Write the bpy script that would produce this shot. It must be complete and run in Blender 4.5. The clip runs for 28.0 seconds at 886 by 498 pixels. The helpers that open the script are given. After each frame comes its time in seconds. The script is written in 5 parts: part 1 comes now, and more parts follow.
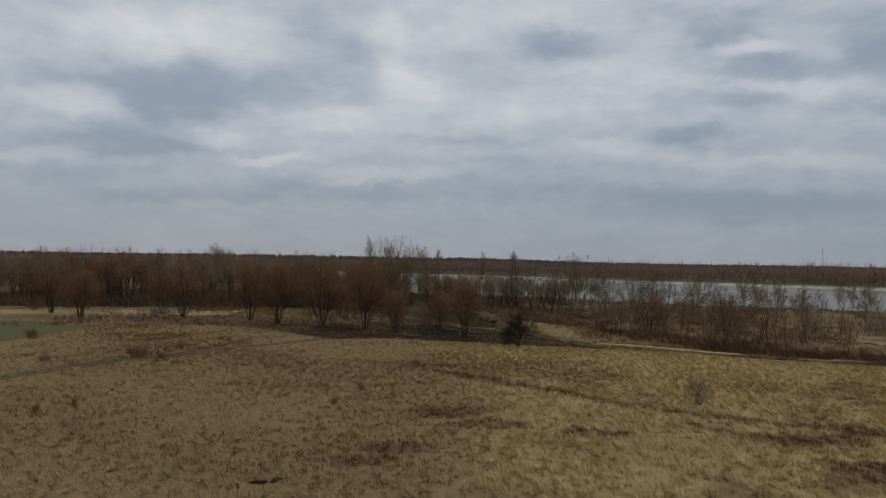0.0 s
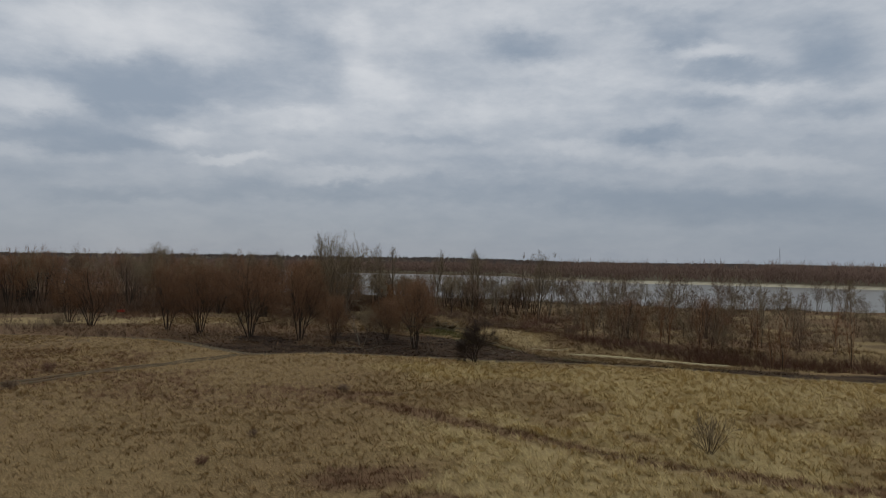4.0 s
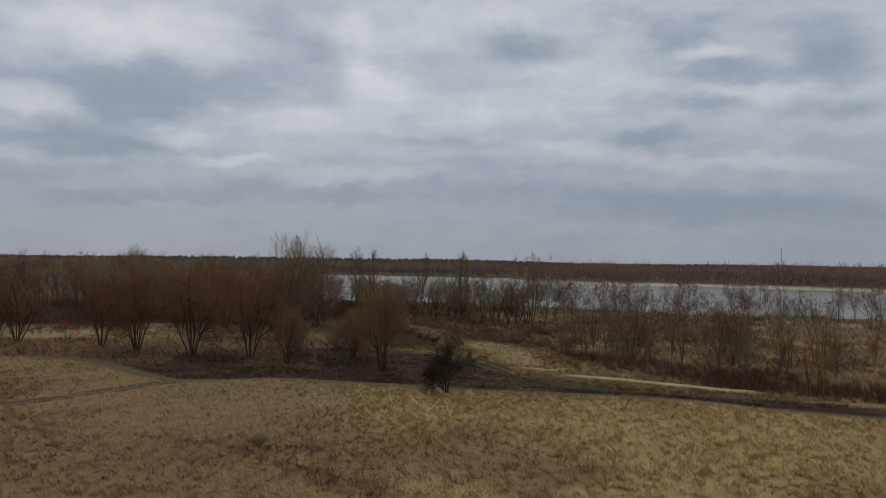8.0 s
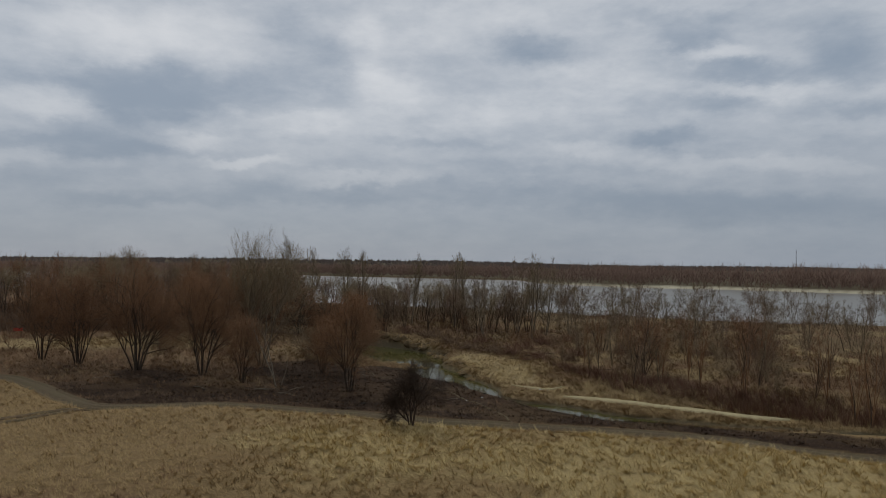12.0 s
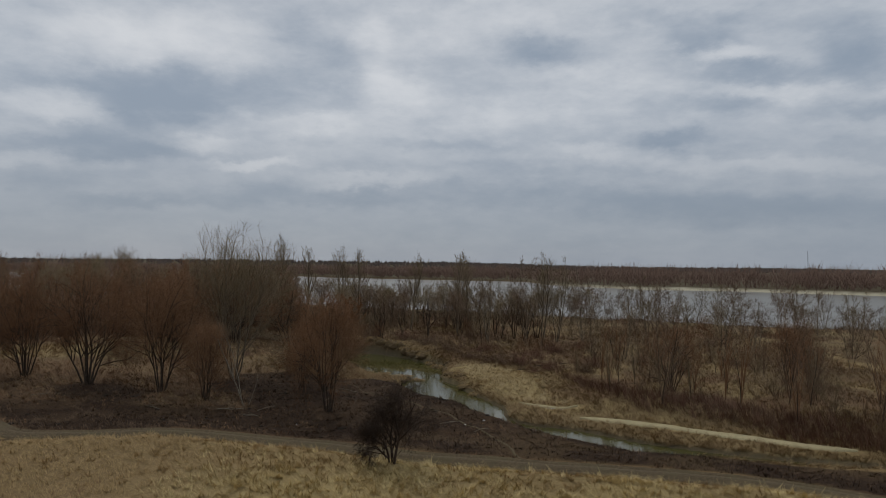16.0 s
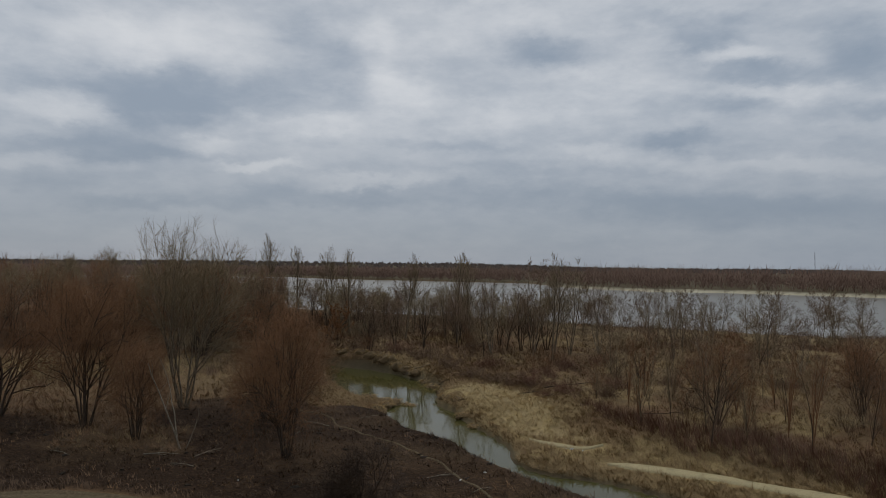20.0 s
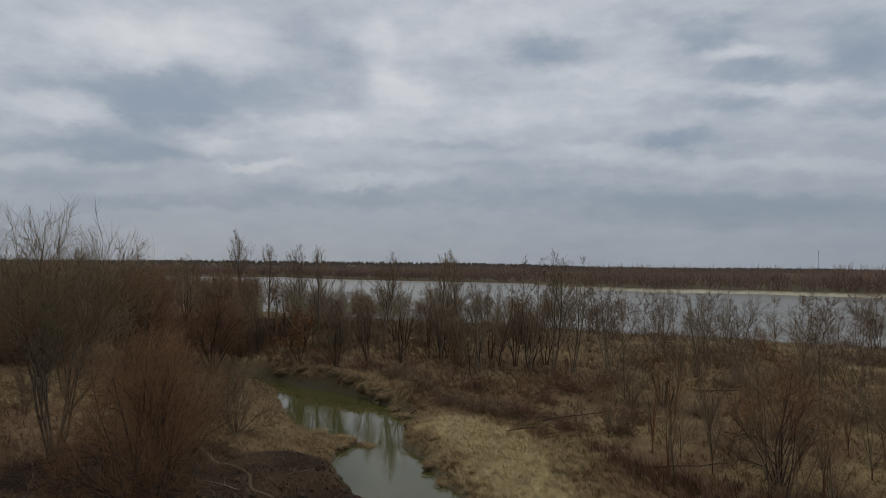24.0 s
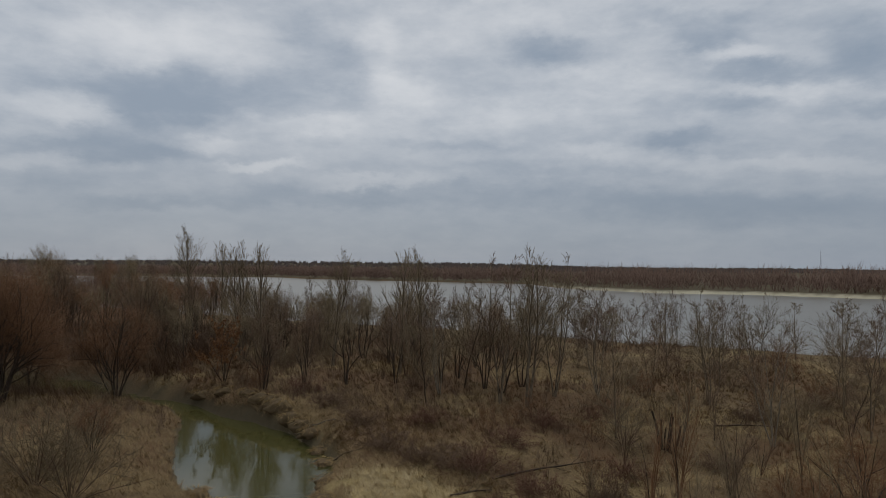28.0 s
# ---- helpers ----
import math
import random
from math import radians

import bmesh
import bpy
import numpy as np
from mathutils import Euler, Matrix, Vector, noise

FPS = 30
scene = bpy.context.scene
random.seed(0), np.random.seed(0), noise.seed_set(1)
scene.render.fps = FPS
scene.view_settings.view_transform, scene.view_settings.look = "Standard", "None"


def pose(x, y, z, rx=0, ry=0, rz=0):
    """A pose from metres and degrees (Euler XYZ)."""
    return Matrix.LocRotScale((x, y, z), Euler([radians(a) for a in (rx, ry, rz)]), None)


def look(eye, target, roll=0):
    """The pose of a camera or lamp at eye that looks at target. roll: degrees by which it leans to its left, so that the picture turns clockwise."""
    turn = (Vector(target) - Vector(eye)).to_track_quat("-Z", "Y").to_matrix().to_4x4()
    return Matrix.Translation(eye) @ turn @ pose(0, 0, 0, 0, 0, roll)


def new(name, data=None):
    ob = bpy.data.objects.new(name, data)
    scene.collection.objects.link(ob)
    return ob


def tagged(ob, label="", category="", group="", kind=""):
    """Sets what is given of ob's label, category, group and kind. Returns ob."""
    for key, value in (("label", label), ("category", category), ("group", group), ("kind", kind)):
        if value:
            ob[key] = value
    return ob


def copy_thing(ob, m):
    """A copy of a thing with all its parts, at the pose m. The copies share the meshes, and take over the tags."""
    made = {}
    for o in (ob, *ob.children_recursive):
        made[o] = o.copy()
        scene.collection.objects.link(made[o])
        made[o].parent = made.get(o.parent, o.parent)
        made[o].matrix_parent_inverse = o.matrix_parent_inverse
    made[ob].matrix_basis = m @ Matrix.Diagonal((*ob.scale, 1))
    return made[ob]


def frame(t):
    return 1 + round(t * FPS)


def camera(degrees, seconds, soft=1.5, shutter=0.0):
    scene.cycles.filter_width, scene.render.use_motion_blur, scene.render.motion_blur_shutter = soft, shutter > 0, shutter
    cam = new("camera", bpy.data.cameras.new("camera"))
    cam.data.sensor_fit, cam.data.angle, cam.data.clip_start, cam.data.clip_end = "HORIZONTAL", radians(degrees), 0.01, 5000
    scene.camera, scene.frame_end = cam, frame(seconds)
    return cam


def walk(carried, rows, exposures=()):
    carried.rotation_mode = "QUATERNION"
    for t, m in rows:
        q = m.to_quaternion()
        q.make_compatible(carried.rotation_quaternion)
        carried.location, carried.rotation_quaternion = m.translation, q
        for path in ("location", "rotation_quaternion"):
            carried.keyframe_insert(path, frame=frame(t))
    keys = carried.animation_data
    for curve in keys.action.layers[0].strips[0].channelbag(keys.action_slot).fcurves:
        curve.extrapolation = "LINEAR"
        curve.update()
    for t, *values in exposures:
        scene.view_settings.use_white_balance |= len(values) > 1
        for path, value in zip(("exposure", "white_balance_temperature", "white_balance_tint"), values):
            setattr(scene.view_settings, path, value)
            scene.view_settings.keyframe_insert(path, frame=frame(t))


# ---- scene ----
cam = camera(70.0, 28.0, soft=0.7)
PATH = [
    (0, (-3.14, 6.516, 11.107), (-3.151, 8.515, 11.149), 0.8),
    (1, (-2.687, 9.48, 11.177), (-2.67, 11.479, 11.215), 0.8),
    (2, (-1.956, 12.977, 11.182), (-1.907, 14.976, 11.222), 0.7),
    (3, (-1.209, 16.859, 11.097), (-1.129, 18.857, 11.137), 0.7),
    (6, (1.306, 28.1, 11.206), (1.408, 30.097, 11.252), 0.6),
    (7, (2.318, 31.273, 11.39), (2.416, 33.27, 11.435), 0.5),
    (8, (3.542, 34.182, 11.623), (3.636, 36.179, 11.669), 0.5),
    (9, (4.663, 37.008, 11.795), (4.75, 39.005, 11.841), 0.5),
    (10, (5.635, 39.73, 11.819), (5.713, 41.728, 11.867), 0.5),
    (11, (6.644, 42.304, 11.785), (6.711, 44.302, 11.835), 0.5),
    (12, (7.475, 44.653, 11.75), (7.534, 46.651, 11.801), 0.5),
    (15, (8.771, 51.998, 11.409), (8.81, 53.997, 11.466), 0.5),
    (16, (8.865, 54.279, 11.471), (8.899, 56.278, 11.527), 0.5),
    (17, (9.092, 56.838, 11.572), (9.115, 58.837, 11.628), 0.5),
    (18, (9.425, 59.755, 11.67), (9.445, 61.754, 11.727), 0.5),
    (19, (9.783, 62.858, 11.72), (9.806, 64.857, 11.779), 0.4),
    (20, (10.025, 66.233, 11.759), (10.046, 68.232, 11.818), 0.5),
    (21, (10.534, 69.806, 11.764), (10.554, 71.805, 11.824), 0.4),
    (24, (12.901, 80.711, 11.86), (12.917, 82.71, 11.918), 0.4),
    (25, (14.1, 84.397, 11.821), (14.115, 86.396, 11.879), 0.3),
    (26, (15.476, 88.117, 11.876), (15.488, 90.116, 11.933), 0.3),
    (27, (16.704, 91.573, 11.889), (16.718, 93.572, 11.948), 0.4),
    (28, (17.844, 94.908, 11.928), (17.857, 96.907, 11.986), 0.4),
]
walk(cam, [(t, look(eye, target, roll)) for t, eye, target, roll in PATH])

# ------------------------------------------------------------------ light
world = bpy.data.worlds.new("overcast_sky")
scene.world = world
world.use_nodes = True


class Net:
    """Short hand for wiring shader nodes."""

    def __init__(self, tree):
        self.tree, self.nodes, self.links = tree, tree.nodes, tree.links
        self.nodes.clear()

    def node(self, kind, **props):
        n = self.nodes.new(kind)
        for key, value in props.items():
            setattr(n, key, value)
        return n

    def put(self, value, socket):
        if isinstance(value, (int, float)):
            socket.default_value = value
        elif isinstance(value, tuple):
            socket.default_value = value if len(value) == 3 and socket.type == "VECTOR" else (*value[:3], 1.0)
        else:
            self.links.new(value, socket)

    def math(self, op, a, b=0.0, c=None, clamp=False):
        n = self.node("ShaderNodeMath", operation=op, use_clamp=clamp)
        self.put(a, n.inputs[0]), self.put(b, n.inputs[1])
        if c is not None:
            self.put(c, n.inputs[2])
        return n.outputs[0]

    def mix(self, f, a, b, blend="MIX"):
        n = self.node("ShaderNodeMix", data_type="RGBA", blend_type=blend)
        self.put(f, n.inputs[0]), self.put(a, n.inputs[6]), self.put(b, n.inputs[7])
        return n.outputs[2]

    def noise(self, vec, scale, detail=4.0, rough=0.55, warp=0.0):
        n = self.node("ShaderNodeTexNoise")
        self.put(vec, n.inputs["Vector"])
        n.inputs["Scale"].default_value, n.inputs["Detail"].default_value = scale, detail
        n.inputs["Roughness"].default_value, n.inputs["Distortion"].default_value = rough, warp
        return n.outputs[0]

    def ramp(self, f, lo, hi):
        n = self.node("ShaderNodeMapRange", interpolation_type="SMOOTHSTEP")
        self.put(f, n.inputs[0])
        n.inputs[1].default_value, n.inputs[2].default_value = lo, hi
        return n.outputs[0]

    def stretch(self, vec, scale, rot=(0, 0, 0)):
        n = self.node("ShaderNodeMapping")
        self.put(vec, n.inputs[0])
        n.inputs["Scale"].default_value, n.inputs["Rotation"].default_value = scale, rot
        return n.outputs[0]


# The sky: a closed cover of broken cloud, drawn on a flat cloud base above the land.
W = Net(world.node_tree)
way = W.node("ShaderNodeTexCoord").outputs["Generated"]
sep = W.node("ShaderNodeSeparateXYZ")
W.links.new(way, sep.inputs[0])
dx, dy, dz = sep.outputs
up = W.math("MAXIMUM", dz, 0.0)
base_h = W.math("ADD", up, 0.10)
com = W.node("ShaderNodeCombineXYZ")
W.links.new(W.math("DIVIDE", dx, base_h), com.inputs[0])
W.links.new(W.math("DIVIDE", dy, base_h), com.inputs[1])
plane = com.outputs[0]
flat = W.stretch(way, (1.0, 1.0, 1.8))
big = W.noise(plane, 0.55, 5.0, 0.5, 0.4)
fine = W.noise(flat, 8.0, 9.0, 0.6, 0.25)
bands = W.noise(W.stretch(way, (1.0, 1.0, 4.5)), 4.5, 6.0, 0.52, 0.2)
wisps = W.noise(W.stretch(way, (1.0, 1.0, 2.6)), 20.0, 7.0, 0.6, 0.1)
bulk = 0.5
for part_noise, weight in ((big, 0.08), (fine, 0.17), (bands, 0.14), (wisps, 0.13)):
    bulk = W.math("ADD", bulk, W.math("MULTIPLY", W.math("SUBTRACT", part_noise, 0.5), weight))
# Named clouds, in slopes to the side and upwards of the northern sky.
ahead = W.math("MAXIMUM", dy, 0.05)
wob = W.math("MULTIPLY", W.math("SUBTRACT", W.noise(flat, 7.0, 6.0, 0.6), 0.5), 0.11)
wob2 = W.math("MULTIPLY", W.math("SUBTRACT", W.noise(flat, 12.0, 6.0, 0.6), 0.5), 0.07)
side = W.math("ADD", W.math("DIVIDE", dx, ahead), wob)
rise = W.math("ADD", W.math("DIVIDE", dz, ahead), wob2)
CLOUDS = [  # side, rise, half width, half height, strength (dark below zero)
    (-0.45, 0.275, 0.19, 0.030, -0.85), (-0.43, 0.243, 0.075, 0.022, -0.7), (-0.53, 0.190, 0.13, 0.024, -0.8), (-0.45, 0.172, 0.05, 0.014, -0.5),
    (-0.21, 0.37, 0.045, 0.026, -0.4), (-0.14, 0.33, 0.06, 0.020, -0.45), (-0.20, 0.30, 0.05, 0.014, -0.25),
    (0.18, 0.345, 0.055, 0.024, -0.85), (0.38, 0.205, 0.05, 0.014, -0.75), (0.43, 0.365, 0.05, 0.016, -0.6), (0.52, 0.315, 0.09, 0.014, -0.65),
    (0.68, 0.35, 0.06, 0.05, -0.7), (0.42, 0.40, 0.10, 0.014, -0.4), (0.46, 0.265, 0.06, 0.014, -0.4), (0.68, 0.255, 0.09, 0.010, -0.35),
    (-0.47, 0.098, 0.10, 0.010, -0.55), (-0.60, 0.135, 0.16, 0.014, -0.35), (-0.25, 0.110, 0.16, 0.014, -0.4), (0.10, 0.115, 0.28, 0.020, -0.45),
    (0.50, 0.095, 0.24, 0.024, -0.75), (0.28, 0.160, 0.2, 0.010, -0.3), (0.02, 0.195, 0.10, 0.008, -0.3),
    (-0.47, 0.358, 0.14, 0.034, 0.6), (-0.62, 0.262, 0.07, 0.018, 0.75), (-0.56, 0.238, 0.06, 0.012, 0.5), (-0.37, 0.192, 0.05, 0.012, 0.75), (-0.29, 0.160, 0.055, 0.008, 0.95),
    (-0.10, 0.140, 0.09, 0.008, 0.6), (-0.06, 0.278, 0.06, 0.026, 0.6), (-0.20, 0.225, 0.06, 0.012, 0.45), (-0.09, 0.345, 0.025, 0.05, 0.45),
    (0.10, 0.245, 0.14, 0.018, 0.35), (0.06, 0.39, 0.16, 0.04, 0.45), (0.30, 0.29, 0.10, 0.03, 0.3), (0.26, 0.185, 0.05, 0.010, 0.45),
    (0.50, 0.165, 0.22, 0.010, 0.5), (0.48, 0.345, 0.05, 0.010, 0.5), (0.58, 0.285, 0.12, 0.010, 0.35), (-0.62, 0.205, 0.06, 0.010, 0.35), (-0.66, 0.165, 0.10, 0.012, 0.4),
]
total = bulk
for s0, r0, ws, hs, amount in CLOUDS:
    a = W.math("DIVIDE", W.math("SUBTRACT", side, s0), ws)
    b = W.math("DIVIDE", W.math("SUBTRACT", rise, r0), hs)
    q = W.math("ADD", W.math("MULTIPLY", a, a), W.math("MULTIPLY", b, b))
    total = W.math("ADD", total, W.math("MULTIPLY", W.math("EXPONENT", W.math("MULTIPLY", W.math("POWER", q, 1.4), -0.6)), amount * 0.21))
curl = W.ramp(W.noise(W.stretch(way, (1.0, 1.0, 2.4)), 15.0, 7.0, 0.6, 0.1), 0.40, 0.62)
total = W.math("ADD", total, W.math("MULTIPLY", W.math("SUBTRACT", curl, 0.5), 0.03))
light = W.ramp(total, 0.26, 0.76)
cloud = W.mix(light, (0.252, 0.307, 0.382), (0.635, 0.654, 0.682))
low = W.ramp(up, 0.02, 0.27)
cloud = W.mix(low, W.mix(0.3, (0.212, 0.248, 0.303), cloud), cloud)
nishita = W.node("ShaderNodeTexSky", sky_type="NISHITA", sun_disc=False, sun_elevation=radians(38), sun_rotation=radians(-20))
clear = W.mix(1.0, nishita.outputs[0], (0.1, 0.1, 0.1), "MULTIPLY")
cover_all = W.mix(0.96, clear, cloud)
back = W.node("ShaderNodeBackground")
W.links.new(cover_all, back.inputs[0])
back.inputs[1].default_value = 1.0
W.links.new(back.outputs[0], W.node("ShaderNodeOutputWorld").inputs[0])

sun_data = bpy.data.lights.new("sun", "SUN")
sun_data.energy, sun_data.angle, sun_data.color = 0.9, radians(30), (1.0, 0.93, 0.82)
sun = new("sun", sun_data)
sun.matrix_world = look((0, 0, 60), (0.22, -0.62, 59.3))

# ------------------------------------------------------------------ numbers


def lattice(ix, iy, seed):
    h = (ix.astype(np.int64) * 374761393 + iy.astype(np.int64) * 668265263 + seed * 982451653) & 0x7FFFFFFF
    h = ((h ^ (h >> 13)) * 1274126177) & 0x7FFFFFFF
    return ((h ^ (h >> 16)) & 0xFFFF) / 65535.0


def bumps(x, y, size, seed=0, octaves=3):
    """Smooth value noise, 0 to 1, with that grain size in metres."""
    out, amp, tot = 0.0, 1.0, 0.0
    for o in range(octaves):
        u, v = np.asarray(x) / size + 31.7 * o, np.asarray(y) / size - 17.3 * o
        iu, iv = np.floor(u), np.floor(v)
        fu, fv = u - iu, v - iv
        fu, fv = fu * fu * (3 - 2 * fu), fv * fv * (3 - 2 * fv)
        iu, iv = iu.astype(int), iv.astype(int)
        s = seed + 11 * o
        a, b = lattice(iu, iv, s), lattice(iu + 1, iv, s)
        c, d = lattice(iu, iv + 1, s), lattice(iu + 1, iv + 1, s)
        out = out + amp * ((a * (1 - fu) + b * fu) * (1 - fv) + (c * (1 - fu) + d * fu) * fv)
        tot, amp, size = tot + amp, amp * 0.5, size * 0.5
    return out / tot


def step(v, lo, hi):
    s = np.clip((np.asarray(v, float) - lo) / (hi - lo), 0, 1)
    return s * s * (3 - 2 * s)


def along(x, y, line):
    """Distance of points to a polyline of (x, y, half width), less the half width there; and the side (+1: to its left)."""
    best, flag = np.full(np.shape(x), 1e9), np.ones(np.shape(x))
    for (ax, ay, aw), (bx, by, bw) in zip(line, line[1:]):
        ex, ey = bx - ax, by - ay
        s = np.clip(((x - ax) * ex + (y - ay) * ey) / (ex * ex + ey * ey), 0, 1)
        d = np.hypot(x - ax - s * ex, y - ay - s * ey) - (aw + s * (bw - aw))
        near = d < best
        best = np.where(near, d, best)
        flag = np.where(near, np.sign(ex * (y - ay) - ey * (x - ax)), flag)
    return best, flag


# ------------------------------------------------------------------ the plan
TRACK = [(-160, 128), (-75, 121), (-47, 115), (-36, 112.7), (-30, 107.7), (-25, 102.6), (-20, 98.9), (-15, 99), (-9.6, 100.2), (-4.5, 98.9),
         (-0.6, 97.6), (3.2, 96.3), (6.8, 94.6), (10.1, 93.6), (17, 92), (27.4, 89.7), (34.5, 85.2), (40.7, 82.4), (80, 68), (160, 40)]
SIDE_TRACK = [(-90, 10), (-52, 50), (-43.8, 64.4), (-41.5, 69.1), (-38.7, 74.4), (-34.8, 79.5), (-29.6, 85.6), (-24, 92), (-19.2, 97.2), (-15, 99)]
STREAM = [(-70, 186, 2.5), (-45, 178, 2.5), (-33, 173, 2.8), (-27, 169.5, 4.2), (-20, 165.5, 2.0), (-14.9, 163.6, 0.9), (-7.4, 158.8, 1.0), (-4.2, 154.6, 1.3), (-0.9, 150.5, 3.1),
          (1.9, 146.1, 4.3), (5.5, 139.6, 4.9), (6.9, 136, 3.3), (8.5, 133.6, 1.3), (9.2, 132.3, 0.7), (9.0, 131.1, 0.8), (8.4, 128.9, 2.4), (8.8, 127, 2.8), (9.6, 124, 2.8), (10.9, 120.8, 2.6), (12.9, 117.7, 1.9), (14.0, 115, 1.6),
          (14.5, 112, 0.9), (15.6, 110, 0.55), (17.7, 108.1, 0.6), (19.3, 107.3, 1.0), (20.9, 105.9, 1.3), (22.6, 104.5, 1.2), (24.7, 102.8, 1.0), (26.6, 102, 0.8), (33, 99.4, 0.35), (38.5, 98, 0.3), (70, 90, 0.4), (140, 70, 0.5)]
NEAR_SHORE = [(-1500, 900), (-300, 400), (-130, 322), (-60, 272), (-2, 238), (6, 234), (35, 217), (46, 207), (58, 202), (73, 193), (83, 188), (100, 184), (200, 150), (500, 40), (1500, -320)]
FAR_SHORE = [(-3000, 1500), (-363, 912), (-178, 891), (-116, 800), (26, 700), (98, 655), (103, 560), (108, 525), (146, 462), (195, 447), (250, 392), (400, 290), (700, 110), (1500, -250)]
OLD_TRACK = [(-14, 77, 0.3), (-8, 74.5, 0.6), (-1.2, 69.2, 0.8), (3.1, 64.7, 0.8), (6.8, 60.9, 0.9), (11, 56.9, 0.9), (15.5, 54.5, 0.9), (18.9, 52.3, 1.0), (23.8, 50, 1.2), (32, 46.5, 1.2), (40, 43, 1.2)]
SAND_LINE = [(22.2, 111), (25.5, 109.6), (28.7, 107.9), (31.2, 106.2), (34, 104.7), (37.6, 102.2), (40.5, 101)]
SAND_SPOT = [(17.6, 117.4), (19.2, 115.9), (20.7, 114.3), (22.9, 114.7)]
BAR = [(14.5, 134.5, 1.6), (17, 130, 3.6), (18, 124, 3.2), (19.5, 119.5, 1.8), (22, 116.6, 0.7)]
WATER_Z = -2.3


def lerp(line, x):
    return np.interp(x, [p[0] for p in line], [p[1] for p in line])


def on_bar(x, y):
    """The pale grass of the low bank inside the stream's bend."""
    d, _ = along(x, y, BAR)
    return 1 - step(d + 2.0 * (bumps(x, y, 3, 111, 2) - 0.5), -0.8, 1.2)


def height(x, y):
    """The lie of the land."""
    x, y = np.asarray(x, float), np.asarray(y, float)
    past = y - lerp(TRACK, x)
    plain = -0.35 - 0.75 * step(x, -30, 0) * (1 - step(y, 135, 165)) * (1 - 0.4 * step(x, 25, 50))
    z = -0.5 * step(past, -3.2, -0.9) + (plain + 0.5) * step(past, 1.0, 9)
    z = z + 0.28 * (bumps(x, y, 9, 3) - 0.5) + 0.22 * (bumps(x, y, 2.2, 5, 2) - 0.5) * step(np.abs(past), 1.5, 3.5)
    z = z + 0.3 * (bumps(x, y, 3.5, 9, 3) - 0.45) * step(past, 8, 16) * (1 - step(y, 240, 400))
    d, flag = along(x, y, STREAM)
    d = d + 0.5 * (bumps(x, y, 2.6, 21, 2) - 0.5)
    wide = np.where(flag > 0, np.where(y > 134, 2.4, 5.0), 2.2 + 2.5 * step(x, 13, 18) + 7.5 * step(y, 124, 132))
    cut = step(d, 0, 1) * 0.45 + step(d / wide, 0, 1) * 0.55
    bed = WATER_Z - 0.55
    soft = np.maximum(0.3 * step(x, 13, 18), step(y, 124, 131)) * (flag < 0)
    cut = cut * (1 - soft) + soft * (0.12 * step(d, 0, 1) + 0.88 * np.clip(d / 9.5, 0, 1))
    z = np.where(d < 14, bed + (z - bed) * np.clip(step(d, -0.6, 0.5) * 0.22 + 0.78 * cut, 0, 1), z)
    shelf = -2.12 + 0.035 * np.clip(d, 0, 6) + 0.12 * (bumps(x, y, 2.2, 23, 2) - 0.5)
    on_shelf = (flag > 0) * step(128 - y, 0, 9) * step(d, 0.0, 0.4) * (1 - step(d, 5.8, 10.5))
    z = z + (np.minimum(shelf, z) - z) * on_shelf
    far = lerp(FAR_SHORE, x)
    river = np.minimum(y - lerp(NEAR_SHORE, x), (far - y) * np.where(x > 95, 0.5, 1))
    river = river + 5 * (bumps(x, y, 14, 31, 3) - 0.5)
    z = np.where(river > -14, z + (WATER_Z - 1.2 - z) * step(river, -6, 3), z)
    ridge = step(y - 0.35 * x, 1500, 2600) * (22 + 10 * bumps(x, y, 500, 41, 2)) * (1 - 0.5 * step(x, 100, 900))
    return z + np.where(y > far + 300, ridge, 0)


